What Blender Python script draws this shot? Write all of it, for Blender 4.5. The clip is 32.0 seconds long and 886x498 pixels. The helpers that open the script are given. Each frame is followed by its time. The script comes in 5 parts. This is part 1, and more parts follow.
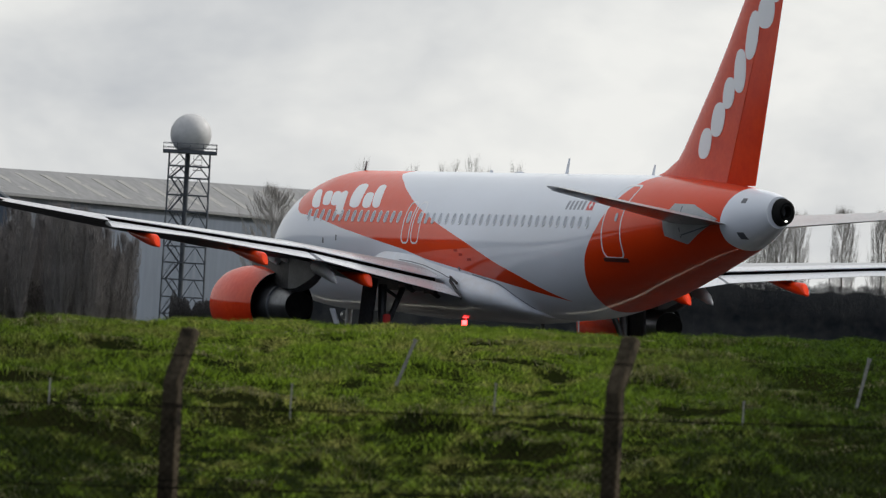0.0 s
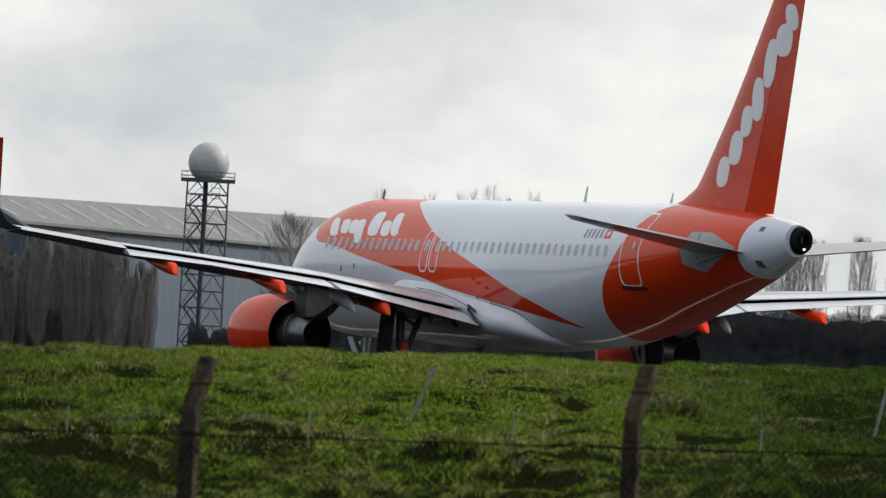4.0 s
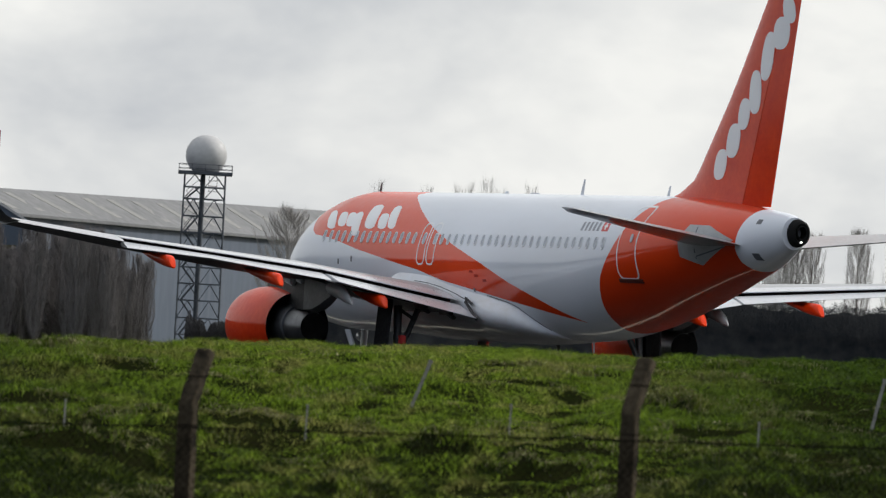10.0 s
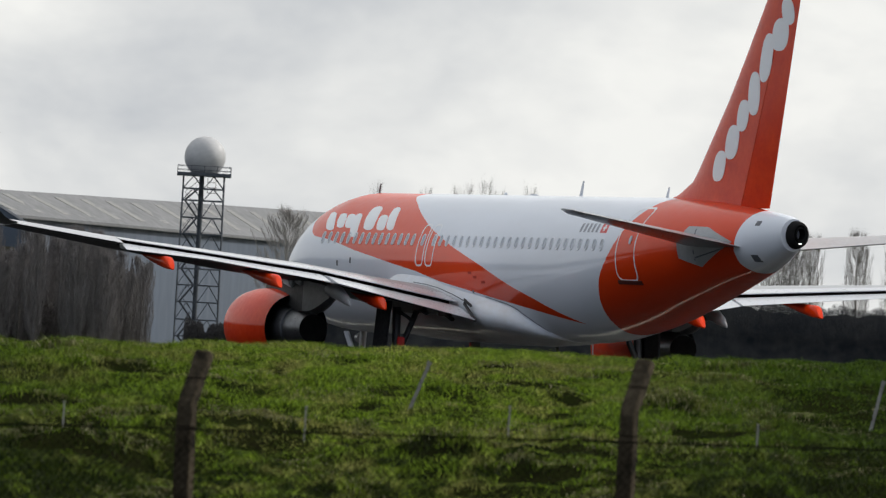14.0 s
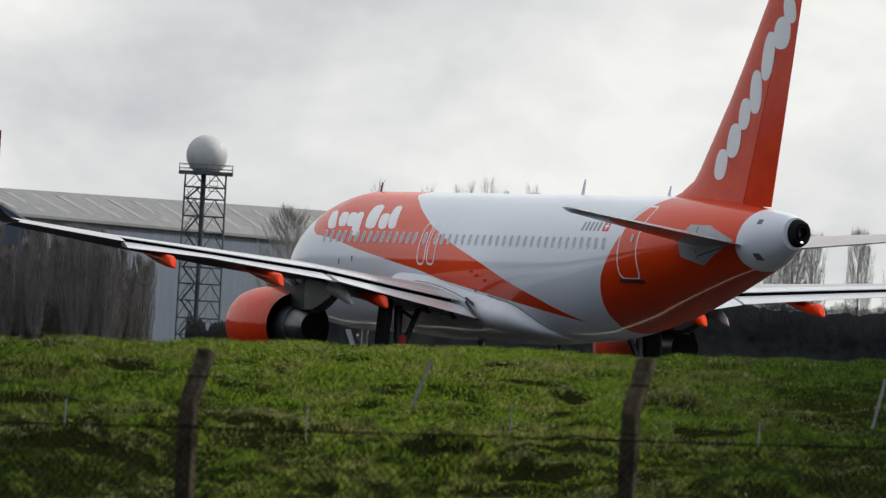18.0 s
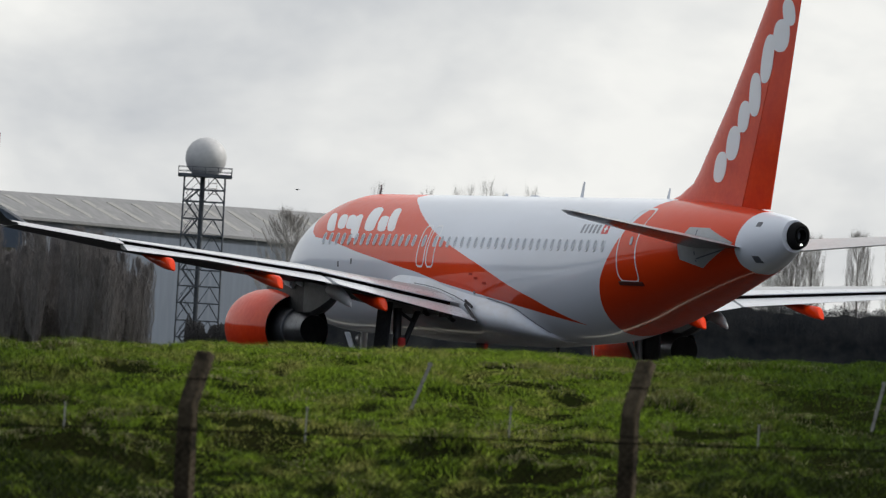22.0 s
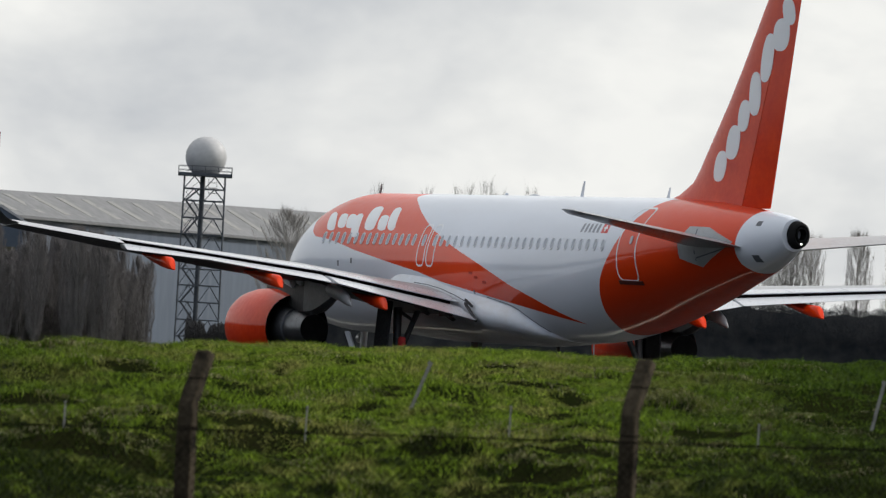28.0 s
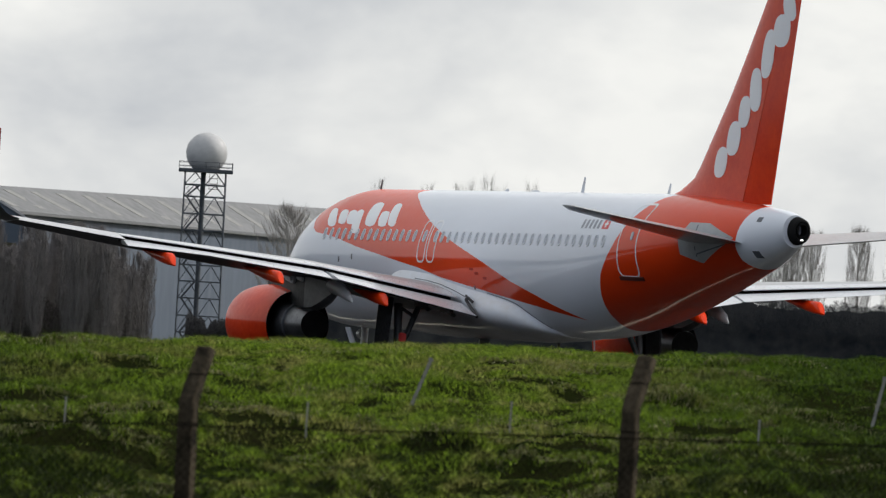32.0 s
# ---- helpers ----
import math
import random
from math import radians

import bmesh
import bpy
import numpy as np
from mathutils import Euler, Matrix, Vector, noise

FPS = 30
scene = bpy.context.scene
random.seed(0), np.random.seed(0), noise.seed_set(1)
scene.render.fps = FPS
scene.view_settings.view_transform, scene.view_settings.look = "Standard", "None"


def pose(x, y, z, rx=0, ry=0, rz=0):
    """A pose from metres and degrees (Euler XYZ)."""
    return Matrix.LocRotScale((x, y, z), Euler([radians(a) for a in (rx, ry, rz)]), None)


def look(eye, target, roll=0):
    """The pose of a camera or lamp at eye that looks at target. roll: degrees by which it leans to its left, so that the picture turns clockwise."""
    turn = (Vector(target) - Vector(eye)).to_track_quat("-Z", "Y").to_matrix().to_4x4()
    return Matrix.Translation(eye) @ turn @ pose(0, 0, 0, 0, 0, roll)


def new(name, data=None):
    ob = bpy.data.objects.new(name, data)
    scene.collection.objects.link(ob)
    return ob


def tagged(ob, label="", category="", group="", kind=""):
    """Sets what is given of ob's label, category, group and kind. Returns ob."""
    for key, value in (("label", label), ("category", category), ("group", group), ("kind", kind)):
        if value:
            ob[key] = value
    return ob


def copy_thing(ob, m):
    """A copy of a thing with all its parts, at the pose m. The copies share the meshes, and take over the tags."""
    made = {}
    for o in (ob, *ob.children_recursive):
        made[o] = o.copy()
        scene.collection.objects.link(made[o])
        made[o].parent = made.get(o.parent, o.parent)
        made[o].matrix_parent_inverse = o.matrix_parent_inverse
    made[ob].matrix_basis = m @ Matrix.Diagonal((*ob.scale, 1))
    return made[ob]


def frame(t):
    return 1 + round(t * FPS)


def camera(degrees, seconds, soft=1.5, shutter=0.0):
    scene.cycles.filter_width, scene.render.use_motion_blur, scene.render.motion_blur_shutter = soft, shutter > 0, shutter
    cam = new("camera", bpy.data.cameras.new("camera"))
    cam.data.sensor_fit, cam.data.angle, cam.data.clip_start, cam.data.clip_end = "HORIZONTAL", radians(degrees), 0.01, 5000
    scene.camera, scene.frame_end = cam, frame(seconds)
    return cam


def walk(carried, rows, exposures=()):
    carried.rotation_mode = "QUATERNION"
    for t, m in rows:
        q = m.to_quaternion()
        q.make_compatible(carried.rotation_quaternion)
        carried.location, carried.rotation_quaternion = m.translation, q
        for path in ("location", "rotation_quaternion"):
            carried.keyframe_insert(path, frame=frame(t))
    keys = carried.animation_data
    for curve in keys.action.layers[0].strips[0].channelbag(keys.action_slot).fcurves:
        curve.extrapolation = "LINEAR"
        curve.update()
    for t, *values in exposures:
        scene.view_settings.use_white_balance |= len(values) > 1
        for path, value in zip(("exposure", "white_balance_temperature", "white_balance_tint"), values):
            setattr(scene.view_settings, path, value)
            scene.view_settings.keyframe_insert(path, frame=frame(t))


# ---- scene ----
# ------------------------------------------------------------------ plan
# The airliner's axes are the world's: x runs aft from its nose, y to starboard, z up from the apron.
EYE = (318.19, -119.9, 0.93)
AHEAD = Vector((-0.93149, 0.363767, 0.0))
RIGHT = Vector((0.363767, 0.93149, 0.0))


def at(depth, across, z=0.0):
    """A place by its distance ahead of the viewer, its offset to the right and its height."""
    p = Vector((EYE[0], EYE[1], 0)) + AHEAD * depth + RIGHT * across
    return Vector((p.x, p.y, z))


def heading(yaw, tilt):
    a, b = radians(yaw), radians(tilt)
    return Vector((math.cos(b) * math.cos(a), math.cos(b) * math.sin(a), math.sin(b)))


# seconds, heading and tilt of a long lens held by hand
AIM = [(0, 158.5816, 0.4686), (0.5, 158.6414, 0.4846), (1, 158.6907, 0.4995), (1.5, 158.7061, 0.5186), (2, 158.7060, 0.5383), (2.5, 158.6987, 0.5651), (3, 158.6909, 0.5841), (3.5, 158.6860, 0.6031), (5.5, 158.6684, 0.6019), (6, 158.6666, 0.5930), (6.5, 158.6677, 0.5887), (7, 158.6658, 0.5845), (7.5, 158.6687, 0.5806), (8, 158.6685, 0.5761), (8.5, 158.6682, 0.5723), (9, 158.6683, 0.5713), (9.5, 158.6680, 0.5674), (10, 158.6654, 0.5713), (10.5, 158.6643, 0.5714), (11, 158.6641, 0.5764), (11.5, 158.6662, 0.5710), (12, 158.6598, 0.5737), (12.5, 158.6619, 0.5802), (13, 158.6566, 0.5845), (13.5, 158.6552, 0.5843), (14, 158.6597, 0.5794), (14.5, 158.6673, 0.5771), (16.5, 158.6673, 0.5755), (17, 158.6683, 0.5741), (17.5, 158.6683, 0.5713), (18, 158.6682, 0.5710), (18.5, 158.6683, 0.5713), (19, 158.6683, 0.5713), (19.5, 158.6684, 0.5668), (20, 158.6684, 0.5667), (20.5, 158.6682, 0.5718), (21, 158.6659, 0.5745), (21.5, 158.6643, 0.5802), (22, 158.6645, 0.5843), (22.5, 158.6607, 0.5822), (23, 158.6605, 0.5848), (23.5, 158.6659, 0.5887), (24, 158.6643, 0.5807), (24.5, 158.6629, 0.5759), (25, 158.6671, 0.5809), (25.5, 158.6640, 0.5838), (27.5, 158.6599, 0.5810), (28, 158.6647, 0.5801), (28.5, 158.6645, 0.5779), (29, 158.6650, 0.5870), (29.5, 158.6687, 0.5800), (30, 158.6679, 0.5745), (30.5, 158.6685, 0.5756), (31, 158.6671, 0.5661), (31.5, 158.6647, 0.5598), (32, 158.6667, 0.5596)]
cam = camera(4.5, 32.0, 1.3)
cam.data.dof.use_dof, cam.data.dof.focus_distance, cam.data.dof.aperture_fstop = True, 310.0, 15.0
walk(cam, [(t, look(EYE, Vector(EYE) + 100 * heading(a, b), 3.15)) for t, a, b in AIM], [(0, -0.06), (1, 0.02), (3.5, 0.03), (6, 0.0), (32, 0.0)])

# ------------------------------------------------------------------ sky, sun
SUN_AZ, SUN_EL = 90.0, 34.0  # degrees: heading from which the veiled sun shines, its height
world = bpy.data.worlds.new("overcast_sky")
scene.world = world
world.use_nodes = True
wt = world.node_tree
wt.nodes.clear()


def wnode(kind, **inputs):
    n = wt.nodes.new(kind)
    for k, v in inputs.items():
        n.inputs[k.replace("_", " ")].default_value = v
    return n


sky = wt.nodes.new("ShaderNodeTexSky")
sky.sky_type = "NISHITA"
sky.sun_disc = False
sky.sun_elevation, sky.sun_rotation = radians(SUN_EL), radians(90 - SUN_AZ)
sky.air_density, sky.dust_density = 1.0, 3.0
coord = wt.nodes.new("ShaderNodeTexCoord")
squash = wnode("ShaderNodeMapping")
squash.inputs["Location"].default_value = (0.37, 0.21, 0.4)
squash.inputs["Scale"].default_value = (1, 1, 1.7)
big = wnode("ShaderNodeTexNoise", Scale=26.0, Detail=5.0, Roughness=0.52, Distortion=0.3)
small = wnode("ShaderNodeTexNoise", Scale=120.0, Detail=4.0, Roughness=0.5)
blend = wnode("ShaderNodeMath")
blend.operation = "MULTIPLY_ADD"
blend.inputs[1].default_value = 0.22
ramp = wt.nodes.new("ShaderNodeValToRGB")
ramp.color_ramp.elements[0].position, ramp.color_ramp.elements[0].color = 0.36, (5.5, 5.78, 6.15, 1)
ramp.color_ramp.elements[1].position, ramp.color_ramp.elements[1].color = 0.75, (9.45, 9.48, 9.22, 1)
# the clouds are thin and bright on the side of the veiled sun and beyond the airfield, thick and dull opposite
toward = wt.nodes.new("ShaderNodeVectorMath")
toward.operation = "DOT_PRODUCT"
toward.inputs[1].default_value = heading(128, 25)
fall = wt.nodes.new("ShaderNodeMapRange")
fall.interpolation_type = "SMOOTHSTEP"
for i, v in enumerate((-0.75, 0.30, 0.0, 1.0)):
    fall.inputs[i + 1].default_value = v
dull = wt.nodes.new("ShaderNodeMix")
dull.data_type = "RGBA"
dull.inputs[7].default_value = (1, 1, 1, 1)
# an overcast sky is darker towards the horizon than overhead
height = wt.nodes.new("ShaderNodeSeparateXYZ")
overhead = wt.nodes.new("ShaderNodeMix")
overhead.data_type = "RGBA"
overhead.inputs[6].default_value, overhead.inputs[7].default_value = (0.17, 0.20, 0.265, 1), (1.30, 1.43, 1.72, 1)
veil = wt.nodes.new("ShaderNodeMix")
veil.data_type, veil.blend_type = "RGBA", "MULTIPLY"
veil.inputs[0].default_value = 1.0
cover = wt.nodes.new("ShaderNodeMix")
cover.data_type = "RGBA"
cover.inputs[0].default_value = 0.94
back = wnode("ShaderNodeBackground", Strength=0.1)
wout = wt.nodes.new("ShaderNodeOutputWorld")
wt.links.new(coord.outputs["Generated"], squash.inputs["Vector"])
wt.links.new(squash.outputs[0], big.inputs["Vector"])
wt.links.new(squash.outputs[0], small.inputs["Vector"])
wt.links.new(small.outputs[0], blend.inputs[0])
wt.links.new(big.outputs[0], blend.inputs[2])
wt.links.new(blend.outputs[0], ramp.inputs[0])
wt.links.new(sky.outputs[0], cover.inputs[6])
wt.links.new(coord.outputs["Generated"], toward.inputs[0])
wt.links.new(toward.outputs["Value"], fall.inputs[0])
wt.links.new(ramp.outputs[0], veil.inputs[6])
wt.links.new(coord.outputs["Generated"], height.inputs[0])
wt.links.new(height.outputs[2], overhead.inputs[0])
wt.links.new(overhead.outputs[2], dull.inputs[6])
wt.links.new(fall.outputs[0], dull.inputs[0])
wt.links.new(dull.outputs[2], veil.inputs[7])
wt.links.new(veil.outputs[2], cover.inputs[7])
wt.links.new(cover.outputs[2], back.inputs["Color"])
wt.links.new(back.outputs[0], wout.inputs["Surface"])

lamp = bpy.data.lights.new("sun", "SUN")
lamp.energy, lamp.angle, lamp.color = 3.2, radians(3), (1.0, 0.965, 0.91)
sun = new("sun", lamp)
sun_way = heading(SUN_AZ, SUN_EL)
sun.matrix_world = look(sun_way * 400, (0, 0, 0))


# ------------------------------------------------------------------ materials
def shader(name, color, rough=0.5, metal=0.0, coat=0.0, spec=0.5):
    m = bpy.data.materials.new(name)
    m.use_nodes = True
    b = m.node_tree.nodes["Principled BSDF"]
    b.inputs["Base Color"].default_value = (*color, 1)
    b.inputs["Roughness"].default_value = rough
    b.inputs["Metallic"].default_value = metal
    b.inputs["Coat Weight"].default_value = coat
    b.inputs["Coat Roughness"].default_value = 0.08
    b.inputs["Specular IOR Level"].default_value = spec
    return m, m.node_tree, b


def mix_colors(nt, factor, a, b):
    n = nt.nodes.new("ShaderNodeMix")
    n.data_type = "RGBA"
    for socket, value in ((n.inputs[0], factor), (n.inputs[6], a), (n.inputs[7], b)):
        if isinstance(value, (tuple, float, int)):
            socket.default_value = (*value, 1) if isinstance(value, tuple) else value
        else:
            nt.links.new(value, socket)
    return n.outputs[2]


def grain(nt, scale, detail=4.0, rough=0.55, stretch=(1, 1, 1), kind="Object", turn=0.0):
    c = nt.nodes.new("ShaderNodeTexCoord")
    mp = nt.nodes.new("ShaderNodeMapping")
    mp.inputs["Scale"].default_value = stretch
    if turn:
        flat = nt.nodes.new("ShaderNodeMapping")
        flat.inputs["Rotation"].default_value = (0, 0, radians(turn))
        nt.links.new(c.outputs[kind], flat.inputs[0])
    n = nt.nodes.new("ShaderNodeTexNoise")
    n.inputs["Scale"].default_value, n.inputs["Detail"].default_value, n.inputs["Roughness"].default_value = scale, detail, rough
    nt.links.new(flat.outputs[0] if turn else c.outputs[kind], mp.inputs[0])
    nt.links.new(mp.outputs[0], n.inputs["Vector"])
    return n.outputs[0]


def limits(nt, value, lo, hi, out0=0.0, out1=1.0):
    n = nt.nodes.new("ShaderNodeMapRange")
    for i, v in enumerate((lo, hi, out0, out1)):
        n.inputs[i + 1].default_value = v
    nt.links.new(value, n.inputs[0])
    return n.outputs[0]


def maths(nt, op, a, b=0.0):
    n = nt.nodes.new("ShaderNodeMath")
    n.operation = op
    for i, v in enumerate((a, b)):
        if isinstance(v, (int, float)):
            n.inputs[i].default_value = v
        else:
            nt.links.new(v, n.inputs[i])
    return n.outputs[0]


def relief(nt, b, height, strength=0.3, distance=0.02):
    n = nt.nodes.new("ShaderNodeBump")
    n.inputs["Strength"].default_value, n.inputs["Distance"].default_value = strength, distance
    nt.links.new(height, n.inputs["Height"])
    nt.links.new(n.outputs[0], b.inputs["Normal"])


def worn(name, color, color2, scale, rough=0.6, metal=0.0, bump=0.2, distance=0.02, stretch=(1, 1, 1), coat=0.0, fine=6.0, spec=0.5):
    """A surface that varies at two scales between two colours."""
    m, nt, b = shader(name, color, rough, metal, coat, spec)
    n1, n2 = grain(nt, scale, stretch=stretch), grain(nt, scale * fine, stretch=stretch)
    f = limits(nt, maths(nt, "ADD", maths(nt, "MULTIPLY", n1, 0.65), maths(nt, "MULTIPLY", n2, 0.35)), 0.35, 0.65)
    nt.links.new(mix_colors(nt, f, color, color2), b.inputs["Base Color"])
    nt.links.new(limits(nt, n2, 0.3, 0.7, rough * 0.85, min(1, rough * 1.15)), b.inputs["Roughness"])
    if bump:
        relief(nt, b, n2, bump, distance)
    return m


ORANGE, WHITE = (0.72, 0.045, 0.001), (0.745, 0.785, 0.85)


def curve_of(nt, x, lo, hi, points, top=8.0):
    """A smooth value over x, through a few stops."""
    n = nt.nodes.new("ShaderNodeValToRGB")
    els = n.color_ramp.elements
    while len(els) < len(points):
        els.new(0.5)
    for e, (px, v) in zip(els, points):
        e.position = (px - lo) / (hi - lo)
    for e, (px, v) in zip(els, points):
        e.color = (v / top, v / top, v / top, 1)
    nt.links.new(limits(nt, x, lo, hi), n.inputs[0])
    return maths(nt, "MULTIPLY", n.outputs[0], top)


def livery():
    """Glossy white with two orange fields, their edges given along the hull."""
    m, nt, b = shader("livery_paint", WHITE, 0.45, 0.0, 0.58, 0.04)
    c = nt.nodes.new("ShaderNodeTexCoord")
    s = nt.nodes.new("ShaderNodeSeparateXYZ")
    nt.links.new(c.outputs["Object"], s.inputs[0])
    x, z = s.outputs[0], s.outputs[2]
    upper = curve_of(nt, x, 3, 26, [(3, 7.9), (10.1, 7.9), (10.58, 5.77), (12.0, 5.5), (13.37, 5.16), (14.72, 4.8), (16.75, 4.32), (18.03, 4.05), (19.28, 3.78), (20.29, 3.53), (21.3, 3.27), (23.14, 2.86), (24.68, 2.47), (25.6, 2.245)])
    lower = curve_of(nt, x, 3, 26, [(3, 7), (3.5, 6.0), (3.8, 5.4), (4.3, 4.95), (4.9, 4.62), (5.42, 4.49), (6.59, 4.42), (7.62, 4.31), (9.16, 4.1), (10.62, 3.94), (12.49, 3.73), (14.3, 3.54), (16.02, 3.28), (18.91, 2.98), (20.88, 2.77), (22.75, 2.57), (24.51, 2.37), (25.6, 2.24)])
    fore = maths(nt, "MULTIPLY", maths(nt, "LESS_THAN", z, upper), maths(nt, "GREATER_THAN", z, lower))
    fore = maths(nt, "MULTIPLY", fore, maths(nt, "LESS_THAN", x, 25.6))
    edge = curve_of(nt, z, 1.5, 6.2, [(1.5, 26.2), (1.97, 26.71), (2.29, 27.1), (2.9, 27.55), (3.53, 28.03), (4.32, 28.83), (5.05, 29.39), (5.5, 29.66), (5.75, 29.72), (6.2, 29.75)], 40.0)
    rim = curve_of(nt, z, 3.4, 6.2, [(3.4, 35.9), (3.79, 35.5), (3.86, 35.37), (4.07, 35.23), (4.45, 35.21), (5.07, 35.38), (5.52, 35.5), (6.2, 35.9)], 40.0)
    aft = maths(nt, "MULTIPLY", maths(nt, "GREATER_THAN", x, edge), maths(nt, "LESS_THAN", x, rim))
    mask = maths(nt, "MAXIMUM", fore, aft)
    dirt = limits(nt, grain(nt, 0.9, 5, stretch=(0.25, 1, 1)), 0.4, 0.75, 0.0, 0.14)
    white = mix_colors(nt, dirt, WHITE, (0.42, 0.43, 0.44))
    orange = mix_colors(nt, dirt, ORANGE, (0.48, 0.028, 0.004))
    nt.links.new(mix_colors(nt, mask, white, orange), b.inputs["Base Color"])
    nt.links.new(limits(nt, grain(nt, 3.0), 0.3, 0.7, 0.4, 0.5), b.inputs["Roughness"])
    panels = grain(nt, 1.1, 2)
    relief(nt, b, panels, 0.04, 0.03)
    return m


M_LIVERY = livery()
M_WHITE = worn("white_paint", WHITE, (0.66, 0.67, 0.68), 1.5, 0.4, bump=0.02, coat=0.45, stretch=(0.4, 1, 1), spec=0.1)
M_ORANGE = worn("orange_paint", ORANGE, (0.60, 0.027, 0.0015), 1.2, 0.45, bump=0.0, coat=0.42, spec=0.03)
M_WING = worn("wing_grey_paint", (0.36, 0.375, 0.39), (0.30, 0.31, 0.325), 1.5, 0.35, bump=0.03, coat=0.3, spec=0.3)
# wing grey darkened: the shade below the wing is put into the colour
M_UNDERSHADE = worn("wing_underside_shade_paint", (0.10, 0.105, 0.11), (0.07, 0.074, 0.08), 1.5, 0.5, bump=0.03, spec=0.2)
M_FLAP = worn("flap_light_paint", (0.60, 0.62, 0.66), (0.52, 0.54, 0.57), 2.0, 0.3, bump=0.03, coat=0.4, spec=0.4)
M_BELLY = worn("belly_grey_paint", (0.42, 0.43, 0.44), (0.32, 0.33, 0.34), 1.0, 0.35, bump=0.03, coat=0.3, spec=0.3)
M_PYLON = worn("pylon_dark_grey", (0.05, 0.05, 0.052), (0.025, 0.025, 0.026), 1.5, 0.5, bump=0.05, spec=0.2)
M_PYLONTAIL = worn("pylon_mid_grey", (0.15, 0.153, 0.158), (0.10, 0.103, 0.107), 1.5, 0.45, bump=0.04, spec=0.3)
M_DARK = worn("dark_metal", (0.075, 0.077, 0.08), (0.04, 0.041, 0.044), 3.0, 0.45, 0.6, bump=0.1)
M_STEEL = worn("bare_metal", (0.5, 0.5, 0.5), (0.36, 0.36, 0.36), 3.0, 0.35, 0.9, bump=0.05)
# black of sooty exhausts, also used where only shade is dark
M_SOOTSHADE = worn("soot_and_shade_black", (0.012, 0.012, 0.012), (0.02, 0.02, 0.02), 4.0, 0.9, bump=0.1, spec=0.03)
M_TYRE = worn("tyre_rubber", (0.02, 0.02, 0.02), (0.035, 0.034, 0.033), 8.0, 0.8, bump=0.2)
M_PANE = shader("cabin_window_pane", (0.35, 0.39, 0.45), 0.1)[0]
M_LINE = shader("white_outline_paint", (0.80, 0.82, 0.85), 0.35, 0.0, 0.6)[0]
M_INK = shader("grey_marking_paint", (0.09, 0.1, 0.12), 0.4)[0]
M_MARK = shader("mid_grey_marking_paint", (0.22, 0.24, 0.28), 0.4)[0]
M_RED = shader("red_marking_paint", (0.62, 0.03, 0.03), 0.4)[0]
M_FAIRING = worn("mid_grey_fairing_paint", (0.42, 0.43, 0.44), (0.32, 0.33, 0.34), 2.0, 0.4, bump=0.03, spec=0.2)
M_SILL = worn("scuffed_dark_red_plate", (0.10, 0.012, 0.005), (0.06, 0.01, 0.006), 4.0, 0.5, bump=0.05)
M_SCRUB = worn("grey_winter_scrub", (0.10, 0.092, 0.086), (0.06, 0.056, 0.054), 0.25, 0.95, bump=0.0, spec=0.0)
M_TOWERSCRUB = worn("dark_bramble_twigs", (0.085, 0.082, 0.083), (0.05, 0.049, 0.05), 0.5, 0.95, bump=0.0, spec=0.0)
M_TIP = worn("dark_slate_paint", (0.05, 0.062, 0.066), (0.035, 0.045, 0.048), 2.0, 0.35, bump=0.03, spec=0.3)
M_BIRD = worn("dark_plumage", (0.05, 0.05, 0.052), (0.03, 0.03, 0.032), 9.0, 0.8, bump=0.1)
M_TIPPANEL = worn("outer_wing_paint", (0.46, 0.475, 0.50), (0.39, 0.40, 0.425), 1.5, 0.35, bump=0.03, coat=0.3, spec=0.3)
# tailplane's lower faces, their shade put into the colour as well
M_TAILSHADE = worn("tailplane_underside_shade_paint", (0.17, 0.173, 0.18), (0.13, 0.133, 0.14), 1.5, 0.3, bump=0.02, coat=0.6, spec=0.4)
M_CORE = worn("grey_core_cowl_metal", (0.19, 0.2, 0.215), (0.11, 0.115, 0.125), 2.0, 0.32, 0.75, bump=0.05)
M_TIPRED = worn("deep_orange_paint", (0.42, 0.022, 0.004), (0.34, 0.018, 0.004), 1.2, 0.5, bump=0.0, coat=0.1, spec=0.03)
M_GEARDOOR = worn("gear_door_grey", (0.035, 0.036, 0.04), (0.022, 0.023, 0.025), 2.0, 0.7, bump=0.05, spec=0.1)
M_CONCRETE = worn("weathered_concrete", (0.075, 0.060, 0.040), (0.009, 0.008, 0.006), 7.0, 0.95, bump=0.5, distance=0.004, fine=5, spec=0.05)
M_WIRE = worn("rusty_wire", (0.016, 0.013, 0.010), (0.009, 0.008, 0.007), 20.0, 0.9, bump=0.0, spec=0.0)
M_STAKE = worn("pale_stake_plastic", (0.27, 0.262, 0.245), (0.16, 0.155, 0.145), 8.0, 0.6, bump=0.2)
M_TOWER = worn("galvanised_dark_steel", (0.10, 0.11, 0.13), (0.07, 0.08, 0.09), 0.8, 0.55, 0.4, bump=0.05)
M_DOME = worn("radome_shell", (0.50, 0.50, 0.50), (0.38, 0.38, 0.385), 0.35, 0.6, bump=0.05)
M_CLAD = worn("blue_grey_wall_cladding", (0.080, 0.104, 0.142), (0.068, 0.088, 0.120), 0.06, 0.6, bump=0.05, stretch=(1, 1, 0.3))
M_ROOF = worn("grey_roof_sheet", (0.15, 0.152, 0.158), (0.112, 0.115, 0.12), 0.12, 0.6, bump=0.05)
M_SKYLIGHT = worn("pale_rooflight_sheet", (0.20, 0.197, 0.182), (0.155, 0.154, 0.148), 0.4, 0.5, bump=0.0)
